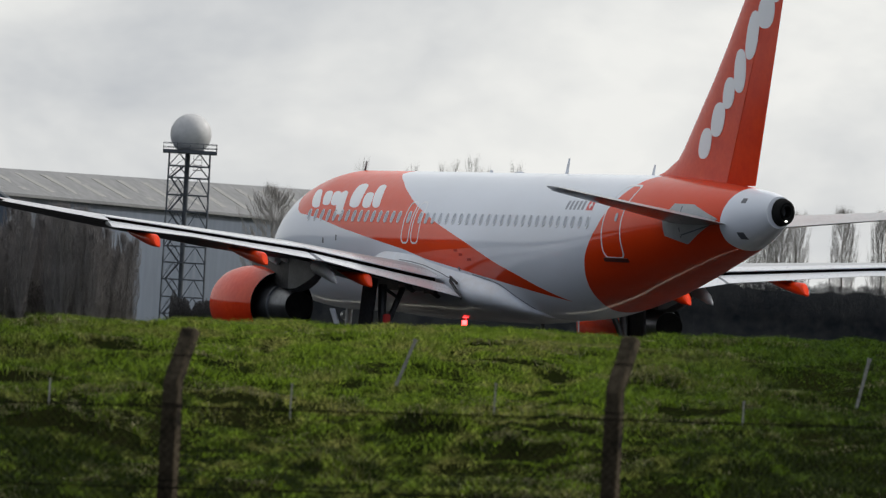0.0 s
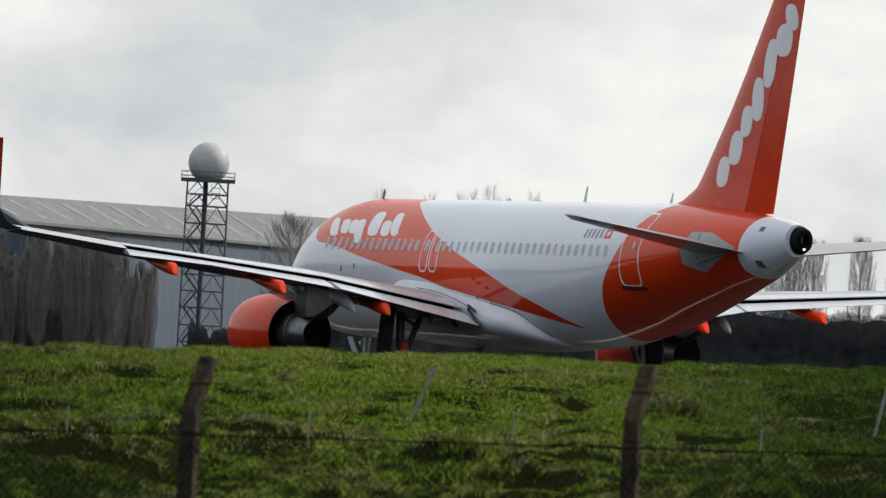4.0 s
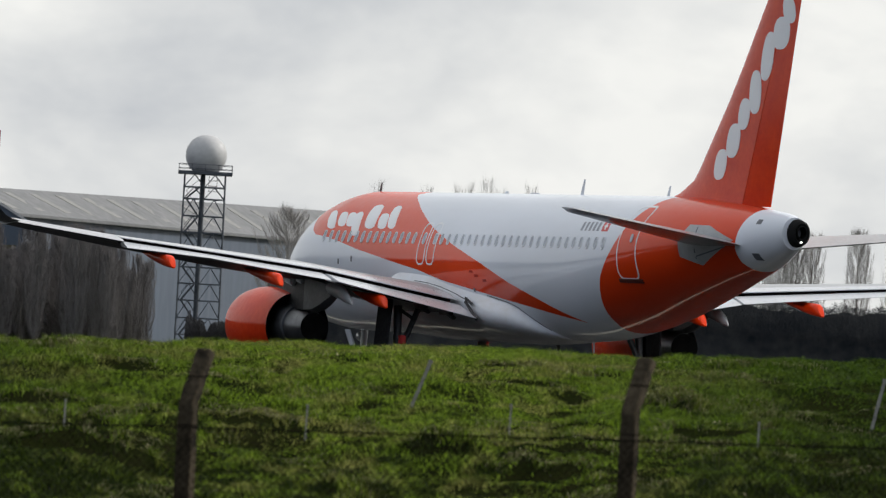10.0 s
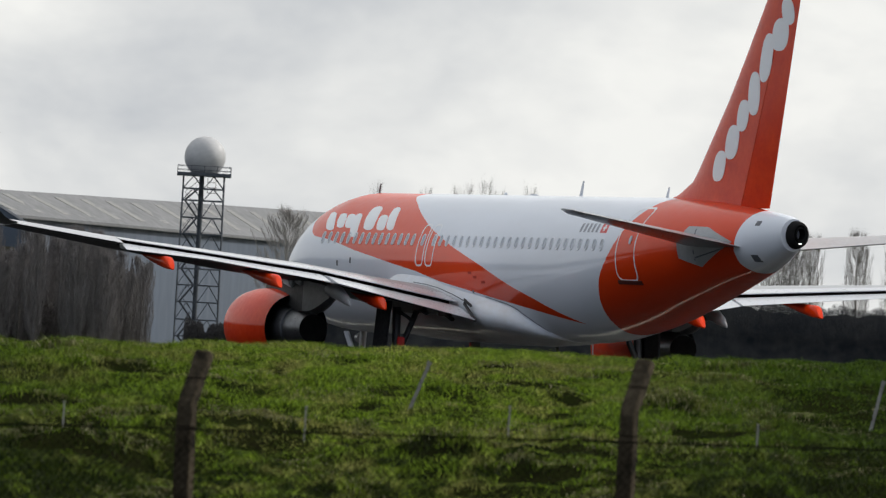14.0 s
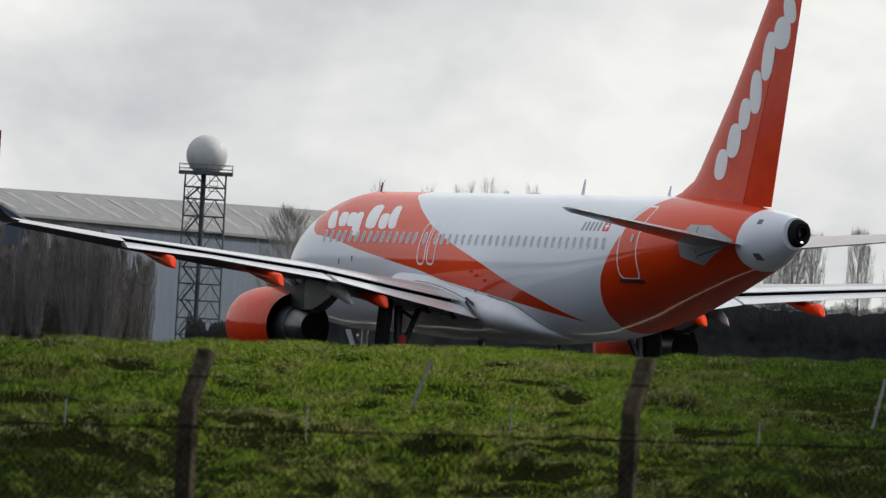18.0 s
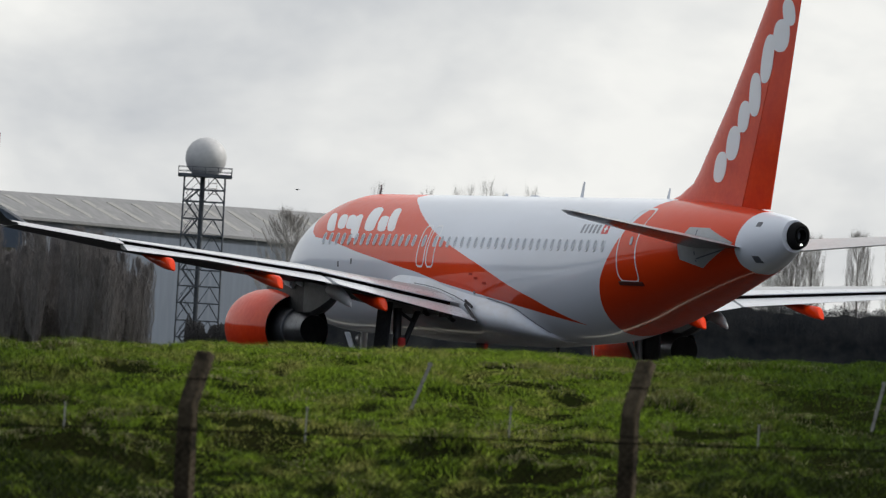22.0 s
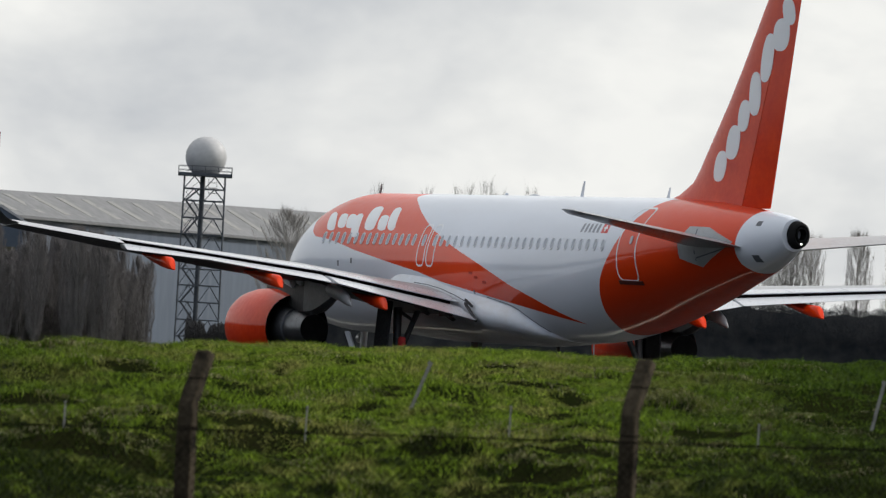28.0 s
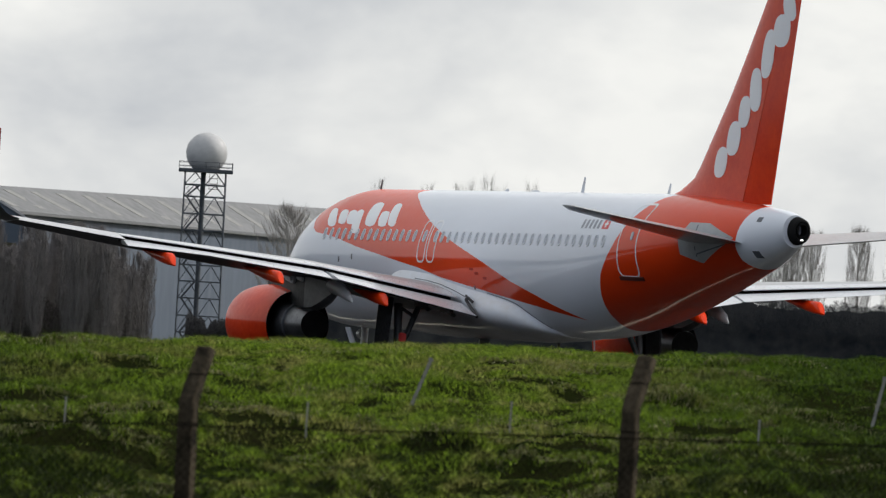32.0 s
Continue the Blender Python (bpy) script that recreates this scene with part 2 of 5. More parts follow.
M_BARK = worn("winter_bark", (0.17, 0.155, 0.14), (0.11, 0.10, 0.09), 1.0, 0.9, bump=0.3)
M_TWIG = worn("winter_twigs", (0.29, 0.27, 0.25), (0.20, 0.185, 0.17), 0.6, 0.9, bump=0.0)
M_LEG = worn("gear_leg_metal", (0.09, 0.09, 0.095), (0.05, 0.05, 0.052), 3.0, 0.45, 0.3, bump=0.05)
M_GROVE = worn("grey_winter_twigs", (0.42, 0.40, 0.38), (0.30, 0.285, 0.27), 0.4, 0.9, bump=0.0)
M_GROVETWIG = worn("brown_grey_twigs", (0.272, 0.254, 0.248), (0.168, 0.157, 0.155), 0.6, 0.9, bump=0.0, spec=0.0)
M_HEDGE = worn("dark_winter_twigs", (0.066, 0.066, 0.066), (0.017, 0.020, 0.026), 0.11, 0.95, bump=0.0, spec=0.0)
M_ASPHALT = worn("apron_asphalt", (0.030, 0.030, 0.030), (0.019, 0.019, 0.019), 1.2, 1.0, bump=0.3, spec=0.0)
M_LINEPAINT = worn("worn_marking_paint", (0.80, 0.77, 0.66), (0.66, 0.63, 0.52), 2.0, 0.7, bump=0.1)
M_SHED = worn("ochre_shed_wall", (0.06, 0.056, 0.03), (0.04, 0.038, 0.024), 0.6, 0.8, bump=0.1)


def glow(name, color, strength):
    m, nt, b = shader(name, color, 0.4)
    b.inputs["Emission Color"].default_value = (*color, 1)
    b.inputs["Emission Strength"].default_value = strength
    return m


M_BEACON = glow("beacon_red_glow", (1.0, 0.03, 0.03), 16.0)
M_TAIL_LIGHT = glow("tail_light_glow", (1.0, 0.98, 0.95), 3.0)


def turf():
    m, nt, b = shader("turf", (0.06, 0.08, 0.02), 1.0, spec=0.0)
    f1, f2 = grain(nt, 0.5, 5), grain(nt, 6.0, 5)
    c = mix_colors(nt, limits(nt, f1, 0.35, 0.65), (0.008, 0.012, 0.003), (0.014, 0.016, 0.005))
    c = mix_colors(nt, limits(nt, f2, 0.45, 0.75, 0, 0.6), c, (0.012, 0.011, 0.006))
    # near-black earth on the bank, for shade between blades; mown meadow elsewhere
    where = nt.nodes.new("ShaderNodeTexCoord")
    along = nt.nodes.new("ShaderNodeVectorMath")
    along.operation = "DOT_PRODUCT"
    along.inputs[1].default_value = AHEAD
    nt.links.new(where.outputs["Object"], along.inputs[0])
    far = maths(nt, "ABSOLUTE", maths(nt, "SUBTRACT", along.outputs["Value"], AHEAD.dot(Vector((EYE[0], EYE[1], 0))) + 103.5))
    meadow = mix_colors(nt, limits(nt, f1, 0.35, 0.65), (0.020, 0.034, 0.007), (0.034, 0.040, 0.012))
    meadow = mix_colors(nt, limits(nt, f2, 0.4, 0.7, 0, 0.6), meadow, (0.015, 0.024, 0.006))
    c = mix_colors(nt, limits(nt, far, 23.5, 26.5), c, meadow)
    # crumbs of soil and moss
    f4 = grain(nt, 38.0, 4)
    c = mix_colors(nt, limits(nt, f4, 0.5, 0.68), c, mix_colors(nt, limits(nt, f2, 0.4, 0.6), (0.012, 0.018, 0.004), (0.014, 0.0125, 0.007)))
    nt.links.new(c, b.inputs["Base Color"])
    relief(nt, b, maths(nt, "ADD", f2, maths(nt, "MULTIPLY", f4, 0.5)), 0.8, 0.06)
    return m


def blades():
    m, nt, b = shader("grass_blades", (0.08, 0.12, 0.02), 0.5, spec=0.06)
    g = nt.nodes.new("ShaderNodeNewGeometry")
    rnd = g.outputs["Random Per Island"]
    f1, f2, f3 = (grain(nt, s, 4, stretch=(1, 0.34, 1), turn=-158.7 - 90) for s in (1.1, 5.0, 4.2))
    odd = maths(nt, "POWER", rnd, 2.1)
    green = mix_colors(nt, odd, (0.016, 0.035, 0.003), (0.35, 0.515, 0.040))
    warm = mix_colors(nt, odd, (0.036, 0.045, 0.007), (0.51, 0.51, 0.138))
    f = limits(nt, maths(nt, "ADD", maths(nt, "MULTIPLY", f1, 0.6), maths(nt, "MULTIPLY", f2, 0.4)), 0.47, 0.58)
    color = mix_colors(nt, f, green, warm)
    # darker at the bank's foot: the lens's edge falloff put into the colour
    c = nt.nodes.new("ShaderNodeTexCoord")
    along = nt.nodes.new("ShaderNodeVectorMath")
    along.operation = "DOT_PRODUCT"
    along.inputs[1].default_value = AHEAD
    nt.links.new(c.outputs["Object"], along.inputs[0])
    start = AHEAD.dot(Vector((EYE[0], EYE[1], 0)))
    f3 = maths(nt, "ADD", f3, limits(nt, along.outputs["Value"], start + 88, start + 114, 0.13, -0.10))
    # both ends darken likewise, by falloff in the colour; deeper green to the right
    ends = nt.nodes.new("ShaderNodeVectorMath")
    ends.operation = "DOT_PRODUCT"
    ends.inputs[1].default_value = RIGHT
    nt.links.new(c.outputs["Object"], ends.inputs[0])
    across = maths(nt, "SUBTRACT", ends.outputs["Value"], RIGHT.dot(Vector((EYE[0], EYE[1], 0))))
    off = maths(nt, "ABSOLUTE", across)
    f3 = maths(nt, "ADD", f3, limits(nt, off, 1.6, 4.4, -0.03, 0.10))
    # dark patches at random: the shade of hollows put into the blade colour
    hollow_shade = mix_colors(nt, odd, (0.005, 0.009, 0.002), (0.055, 0.085, 0.010))
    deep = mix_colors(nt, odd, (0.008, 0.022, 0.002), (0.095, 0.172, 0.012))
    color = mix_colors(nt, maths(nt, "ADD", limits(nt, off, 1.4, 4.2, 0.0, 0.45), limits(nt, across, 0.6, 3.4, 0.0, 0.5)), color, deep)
    color = mix_colors(nt, limits(nt, f3, 0.53, 0.64), color, hollow_shade)
    nt.links.new(color, b.inputs["Base Color"])
    thin = nt.nodes.new("ShaderNodeBsdfTranslucent")
    nt.links.new(color, thin.inputs["Color"])
    both = nt.nodes.new("ShaderNodeMixShader")
    both.inputs[0].default_value = 0.4
    nt.links.new(b.outputs[0], both.inputs[1])
    nt.links.new(thin.outputs[0], both.inputs[2])
    nt.links.new(both.outputs[0], nt.nodes["Material Output"].inputs["Surface"])
    return m


def straw():
    m, nt, b = shader("dead_grass_blades", (0.3, 0.26, 0.14), 0.8, spec=0.1)
    g = nt.nodes.new("ShaderNodeNewGeometry")
    c = mix_colors(nt, g.outputs["Random Per Island"], (0.13, 0.12, 0.05), (0.54, 0.50, 0.30))
    c = mix_colors(nt, limits(nt, grain(nt, 3.0, 3), 0.48, 0.7), c, (0.16, 0.19, 0.04))
    nt.links.new(c, b.inputs["Base Color"])
    return m


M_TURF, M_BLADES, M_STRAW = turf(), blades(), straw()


# ------------------------------------------------------------------ mesh helpers
def smooth_curve(xs, ys, x):
    """Monotone cubic through the stops."""
    xs, ys = np.array(xs, float), np.array(ys, float)
    h, d = np.diff(xs), np.diff(ys) / np.diff(xs)
    s = np.zeros(len(xs))
    for i in range(1, len(xs) - 1):
        if d[i - 1] * d[i] > 0:
            a, c = 2 * h[i] + h[i - 1], h[i] + 2 * h[i - 1]
            s[i] = (a + c) / (a / d[i - 1] + c / d[i])
    s[0], s[-1] = d[0], d[-1]
    x = np.clip(x, xs[0], xs[-1])
    i = np.clip(np.searchsorted(xs, x) - 1, 0, len(h) - 1)
    t = (x - xs[i]) / h[i]
    return ys[i] * (1 + 2 * t) * (1 - t) ** 2 + h[i] * s[i] * t * (1 - t) ** 2 + ys[i + 1] * t * t * (3 - 2 * t) + h[i] * s[i + 1] * t * t * (t - 1)


def finish(bm, name, mats, smooth=True, sharp=35):
    me = bpy.data.meshes.new(name)
    bmesh.ops.recalc_face_normals(bm, faces=bm.faces)
    if smooth:
        for f in bm.faces:
            f.smooth = True
        lim = radians(sharp)
        for e in bm.edges:
            if len(e.link_faces) == 2 and e.calc_face_angle(0) > lim:
                e.smooth = False
    bm.to_mesh(me)
    bm.free()
    for m in mats if isinstance(mats, (list, tuple)) else [mats]:
        me.materials.append(m)
    return me


def part(name, bm, material, parent=None, label="", smooth=True, m=None):
    ob = new(name, finish(bm, name, material, smooth))
    if parent:
        ob.parent = parent
    if m is not None:
        ob.matrix_basis = m
    if label:
        ob["label"] = label
    return ob


def thing(name, label, category, m=None, group="", kind=""):
    ob = new(name)
    if m is not None:
        ob.matrix_basis = m
    return tagged(ob, label, category, group, kind)


def loft(rings, bm=None, caps=True, closed=True):
    bm = bm or bmesh.new()
    vs = [[bm.verts.new(p) for p in ring] for ring in rings]
    n = len(rings[0])
    for a, b in zip(vs, vs[1:]):
        for i in range(n if closed else n - 1):
            j = (i + 1) % n
            bm.faces.new((a[i], a[j], b[j], b[i]))
    if caps:
        bm.faces.new(vs[0][::-1])
        bm.faces.new(vs[-1])
    return bm


def ring_x(x, y, z, ry, rz, n=24, power=1.0):
    """A ring round the x axis."""
    out = []
    for i in range(n):
        a = 2 * math.pi * i / n
        c, s = math.cos(a), math.sin(a)
        out.append((x, y + ry * math.copysign(abs(c) ** power, c), z + rz * math.copysign(abs(s) ** power, s)))
    return out


def tube(a, b, r0, r1=None, n=8, bm=None, caps=True):
    a, b = Vector(a), Vector(b)
    r1 = r0 if r1 is None else r1
    d = (b - a).normalized()
    s = d.orthogonal().normalized()
    u = d.cross(s)
    rings = [[p + (s * math.cos(2 * math.pi * i / n) + u * math.sin(2 * math.pi * i / n)) * r for i in range(n)] for p, r in ((a, r0), (b, r1))]
    return loft(rings, bm, caps)


def block(bm, center, size, m=None, bevel=0.0):
    """A box, bevelled where asked."""
    r = bmesh.ops.create_cube(bm, size=1)
    vs = r["verts"]
    for v in vs:
        v.co = Vector((v.co.x * size[0], v.co.y * size[1], v.co.z * size[2]))
    if bevel:
        es = list({e for v in vs for e in v.link_edges})
        got = bmesh.ops.bevel(bm, geom=es, offset=bevel, segments=2, affect="EDGES")
        vs = list({v for f in got["faces"] for v in f.verts} | {v for v in vs if v.is_valid})
    for v in vs:
        v.co = (m @ v.co if m else v.co) + Vector(center)
    return bm


def beam(bm, a, b, w, h=None):
    """A straight bar of rectangular section."""
    a, b = Vector(a), Vector(b)
    d = b - a
    q = d.to_track_quat("Z", "Y").to_matrix()
    return block(bm, (a + b) / 2, (w, h or w, d.length), q)


# ------------------------------------------------------------------ ground
class Lattice:
    """Soft random values over the plane."""

    def __init__(self, seed, size=256):
        self.v = np.random.RandomState(seed).rand(size, size)
        self.n = size

    def __call__(self, x, y):
        x, y = np.asarray(x, float), np.asarray(y, float)
        i, j = np.floor(x).astype(int), np.floor(y).astype(int)
        u, w = x - i, y - j
        u, w = u * u * (3 - 2 * u), w * w * (3 - 2 * w)
        i, j, k, l = i % self.n, j % self.n, (i + 1) % self.n, (j + 1) % self.n
        v = self.v
        return v[i, j] * (1 - u) * (1 - w) + v[k, j] * u * (1 - w) + v[i, l] * (1 - u) * w + v[k, l] * u * w - 0.5


L1, L2, L3 = Lattice(3), Lattice(5), Lattice(9)
BANK_D = [-3000, 66, 74, 82, 88, 96, 104, 112, 118, 124, 132, 150, 175, 6000]
BANK_Z = [-0.7, -0.7, -0.68, -0.42, -0.17, 0.16, 0.50, 0.845, 1.002, 0.995, 0.83, 0.35, -0.06, -0.06]


def terrace(d, a):
    """Low broken steps across the bank, and how steep each place is."""
    f = (d / 2.7 + 1.9 * L1(a / 2.2 + 3, d / 7.0) + 0.5 * L2(a / 0.7, d / 3.0)) % 1.0
    amp = np.clip(0.5 * L2(a / 0.7 + 17, d / 2.2 + 2) - 0.07, 0, 0.05) * np.clip((117 - d) / 3, 0, 1)
    up = np.clip(f / 0.14, 0, 1)
    up = up * up * (3 - 2 * up)
    return amp * (up - f), amp * np.clip(1 - np.abs(f - 0.07) / 0.09, 0, 1)


# small earth ledges on the bank: distance, offset, half length, height
LEDGES = [(102.0, -3.64, 0.40, 0.07), (99.6, -2.62, 0.36, 0.085), (92.8, -2.89, 0.75, 0.17), (109.3, -3.18, 0.50, 0.06), (106.3, -1.21, 0.16, 0.07), (108.0, -1.72, 0.12, 0.05), (97.8, -1.54, 0.50, 0.06), (94.0, 0.14, 0.28, 0.09), (88.6, -0.61, 0.20, 0.06), (114.0, -3.83, 0.20, 0.05),
          (108.4, 0.90, 0.32, 0.055), (106.9, 1.37, 0.20, 0.08), (104.9, 2.26, 0.32, 0.07), (103.4, 3.31, 0.25, 0.05), (92.6, 1.02, 0.42, 0.10), (91.4, 1.45, 0.20, 0.06), (114.4, 3.03, 0.25, 0.05), (114.1, 3.62, 0.25, 0.05), (99.0, 2.22, 0.40, 0.06)]


def ledges(d, a):
    """Height of the ledges, how near a place is to a bare face, and to the lip above it."""
    z, face, lip = np.zeros(np.shape(d)), np.zeros(np.shape(d)), np.zeros(np.shape(d))
    for dl, ac, half, high in LEDGES:
        s = d - dl - 0.9 * L2(a / 0.22 + dl, dl) - 0.5 * L1(a / 0.5, dl)
        w = np.exp(-(((a - ac) / (half * 1.15)) ** 4)) * np.clip(0.85 + 1.1 * L3(a / 0.13 + dl, dl), 0.2, 1.25)
        up = np.clip(s / 0.3, 0, 1)
        z = z + 1.25 * high * w * up * up * (3 - 2 * up) * np.exp(-np.clip(s - 0.3, 0, None) / 2.4) - 0.3 * high * w * np.exp(-((np.clip(s, None, 0) / 0.9) ** 2)) * (s < 0.3)
        face = np.maximum(face, w * np.clip(1.15 - np.abs(s - 0.02) / 0.42, 0, 1))
        lip = np.maximum(lip, w * np.clip(1 - np.abs(s - 0.75) / 0.55, 0, 1))
    return z, face, lip


def ground_z(d, a):
    """The height of the ground: a low grass bank between the viewer and the airfield."""
    d, a = np.asarray(d, float), np.asarray(a, float)
    z = smooth_curve(BANK_D, BANK_Z, d)
    on = np.clip((d - 74) / 12, 0, 1) * np.clip((165 - d) / 30, 0, 1)
    z = z + on * (0.025 * np.clip(a, -12, 12) - 0.042 * np.exp(-(((a - 1.7) / 1.25) ** 2)))
    lumps = 0.15 * L1(a / 1.7 + 7, d / 3.4) + 0.17 * L2(a / 0.75, d / 1.5 + 11) + 0.085 * L3(a / 0.3, d / 0.6)
    near = np.clip(1 - np.abs(a) / 30, 0, 1)
    return z + on * (lumps * (1 - 0.7 * np.clip((d - 108) / 6, 0, 1)) + terrace(d, a)[0] + ledges(d, a)[0]) * near


def build_ground():
    ds = np.concatenate([np.array([-3000, -800, -200, -60, -20, 0, 20, 40, 55, 65, 72, 77]), np.arange(80, 126, 0.22), np.arange(126, 180, 3.0), np.array([200, 260, 350, 500, 800, 1200, 2000, 3200, 4900])])
    acs = np.concatenate([np.array([-4000, -1500, -500, -150, -60, -30, -18, -11]), np.arange(-8, 8.01, 0.22), np.array([11, 18, 30, 60, 150, 500, 1500, 4000])])
    dd, aa = np.meshgrid(ds, acs, indexing="ij")
    zz = ground_z(dd, aa)
    co = np.stack([EYE[0] + AHEAD.x * dd + RIGHT.x * aa, EYE[1] + AHEAD.y * dd + RIGHT.y * aa, zz], -1).reshape(-1, 3)
    n, k = len(ds), len(acs)
    i = (np.arange(n - 1)[:, None] * k + np.arange(k - 1)[None]).ravel()
    quads = np.stack([i, i + k, i + k + 1, i + 1], 1)
    me = bpy.data.meshes.new("ground")
    me.from_pydata(co.tolist(), [], quads.tolist())
    me.shade_smooth()
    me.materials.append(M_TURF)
    tagged(new("ground", me), "rough green grass bank with uneven tussocks", "ground", kind="structure")


def build_grass(count, seed, name, label, straw=False):
    rs = np.random.RandomState(seed)
    d = 80 + 47 * rs.rand(count)
    a = (rs.rand(count) * 2 - 1) * (d * 0.0415 + 0.35)
    tuft = np.clip(0.42 + 0.9 * L1(a / 0.9 + 31, d / 5.0) + 1.2 * L2(a / 0.33, d / 1.9 + 5) + 0.5 * L3(a / 0.15, d / 0.6), 0.0, 1.2)
    if straw:
        # dead blades hang over the lips of the steps, and lie in a few patches
        lip = terrace(d - 0.30, a)[1] + terrace(d - 0.12, a)[1] * 0.6
        patch_ = np.clip(3.2 * L1(a / 0.6 + 57, d / 2.2 + 8) - 0.65, 0, 0.4)
        lip = lip + 0.10 * ledges(d, a)[2]
        keep = rs.rand(count) < np.clip(22 * lip * (0.35 + L3(a / 0.25, d / 0.8) * 1.4) + 0.9 * patch_, 0, 1)
    else:
        steep = terrace(d, a)[1]
        # thinned on faces, so that the near-black earth stands for their shade
        keep = rs.rand(count) < (0.7 + 0.6 * tuft) * np.clip(1 - 22 * steep, 0.22, 1) * (1 - 0.64 * np.clip(ledges(d, a)[1], 0, 1))
    d, a, tuft = d[keep], a[keep], tuft[keep]
    n = len(d)
    z = ground_z(d, a)
    h = (0.014 + 0.065 * tuft) * (0.5 + 1.0 * rs.rand(n)) + (0.014 if straw else 0.0)
    w = (0.0022 + 0.0036 * rs.rand(n)) * (0.9 if straw else 1.0)
    turn = rs.rand(n) * 2 * np.pi
    lean = 0.3 + 1.5 * rs.rand(n)
    way = rs.rand(n) * 2 * np.pi
    if straw:
        way = math.atan2(-AHEAD.y, -AHEAD.x) + rs.randn(n) * 0.7
        lean = 0.8 + 1.6 * rs.rand(n)
    sx, sy = np.cos(turn) * w, np.sin(turn) * w
    lx, ly = np.cos(way) * lean * h, np.sin(way) * lean * h
    x = EYE[0] + AHEAD.x * d + RIGHT.x * a
    y = EYE[1] + AHEAD.y * d + RIGHT.y * a
    co = np.empty((n, 5, 3), np.float32)
    co[:, 0] = np.stack([x - sx, y - sy, z - 0.02], 1)
    co[:, 1] = np.stack([x + sx, y + sy, z - 0.02], 1)
    co[:, 2] = np.stack([x + sx * 0.8 + lx * 0.35, y + sy * 0.8 + ly * 0.35, z + h * 0.6], 1)
    co[:, 3] = np.stack([x - sx * 0.8 + lx * 0.35, y - sy * 0.8 + ly * 0.35, z + h * 0.6], 1)
    co[:, 4] = np.stack([x + lx, y + ly, z + h * (0.55 if straw else 1.0)], 1)
    me = bpy.data.meshes.new(name)
    me.vertices.add(n * 5)
    me.vertices.foreach_set("co", co.ravel())
    base = np.arange(n)[:, None] * 5
    loops = (base + np.array([[0, 1, 2, 3, 3, 2, 4]])).ravel()
    me.loops.add(n * 7)
    me.loops.foreach_set("vertex_index", loops.astype(np.int32))
    me.polygons.add(n * 2)
    starts = (np.arange(n)[:, None] * 7 + np.array([[0, 4]])).ravel()
    me.polygons.foreach_set("loop_start", starts.astype(np.int32))
    me.update(calc_edges=True)
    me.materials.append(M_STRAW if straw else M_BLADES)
    tagged(new(name, me), label, "grass", kind="stuff")


build_ground()
apron_bm = bmesh.new()
block(apron_bm, (0, 0, 0), (120, 90, 0.10))
apron = part("apron", apron_bm, M_ASPHALT, smooth=False, m=pose(20, 5, -0.05))
line_bm = bmesh.new()
block(line_bm, (0, 0, 0), (118, 0.22, 0.012))
tagged(part("taxiway_line", line_bm, M_LINEPAINT, smooth=False, m=pose(20, 0.45, 0.004)), "worn pale centre line painted on the taxiway", "marking", kind="structure")
tagged(apron, "dark grey asphalt taxiway under the airliner", "taxiway", kind="structure")

# ------------------------------------------------------------------ airliner
FX = [0, 0.3, 0.8, 1.5, 2.5, 3.5, 4.5, 5.5, 6.5, 23.5, 25, 27, 28.6, 30.5, 32.5, 34, 35.6, 37, 37.5]
FTOP = [3.35, 3.8, 4.1, 4.42, 4.95, 5.36, 5.62, 5.79, 5.87, 5.87, 5.87, 5.87, 5.87, 5.85, 5.78, 5.68, 5.55, 5.42, 5.29]
FBOT = [3.2, 2.85, 2.5, 2.2, 1.98, 1.86, 1.78, 1.74, 1.73, 1.73, 1.80, 2.05, 2.33, 2.75, 3.2, 3.54, 3.9, 4.34, 4.56]
FHW = [0.1, 0.45, 0.8, 1.15, 1.5, 1.72, 1.86, 1.94, 1.975, 1.975, 1.975, 1.955, 1.90, 1.74, 1.44, 1.16, 0.80, 0.44, 0.33]


def hull(x):
    t, b, w = (float(smooth_curve(FX, v, np.array([x]))[0]) for v in (FTOP, FBOT, FHW))
    return (t + b) / 2, (t - b) / 2, w


def hull_point(x, z, side=-1, off=0.0):
    """A point of the skin at that station and height, and its outward normal across the hull."""
    c, h, w = hull(x)
    s = max(-0.999, min(0.999, (z - c) / h))
    y = side * w * math.sqrt(1 - s * s)
    n = Vector((0, y / (w * w), (z - c) / (h * h))).normalized()
    return Vector((x, y, c + s * h)) + n * off, n


airliner = thing("airliner", "orange and white twin-engine jet airliner standing on the taxiway", "airplane")

bm = loft([ring_x(x, 0, c, w, h, 64) for x, (c, h, w) in ((x, hull(x)) for x in list(np.arange(0, 7, 0.25)) + list(np.arange(7, 23, 1.0)) + list(np.arange(23, 37.3, 0.35)) + [37.3])])
fuselage = part("fuselage", bm, M_LIVERY, airliner, "white hull with orange sweeps at nose and tail")

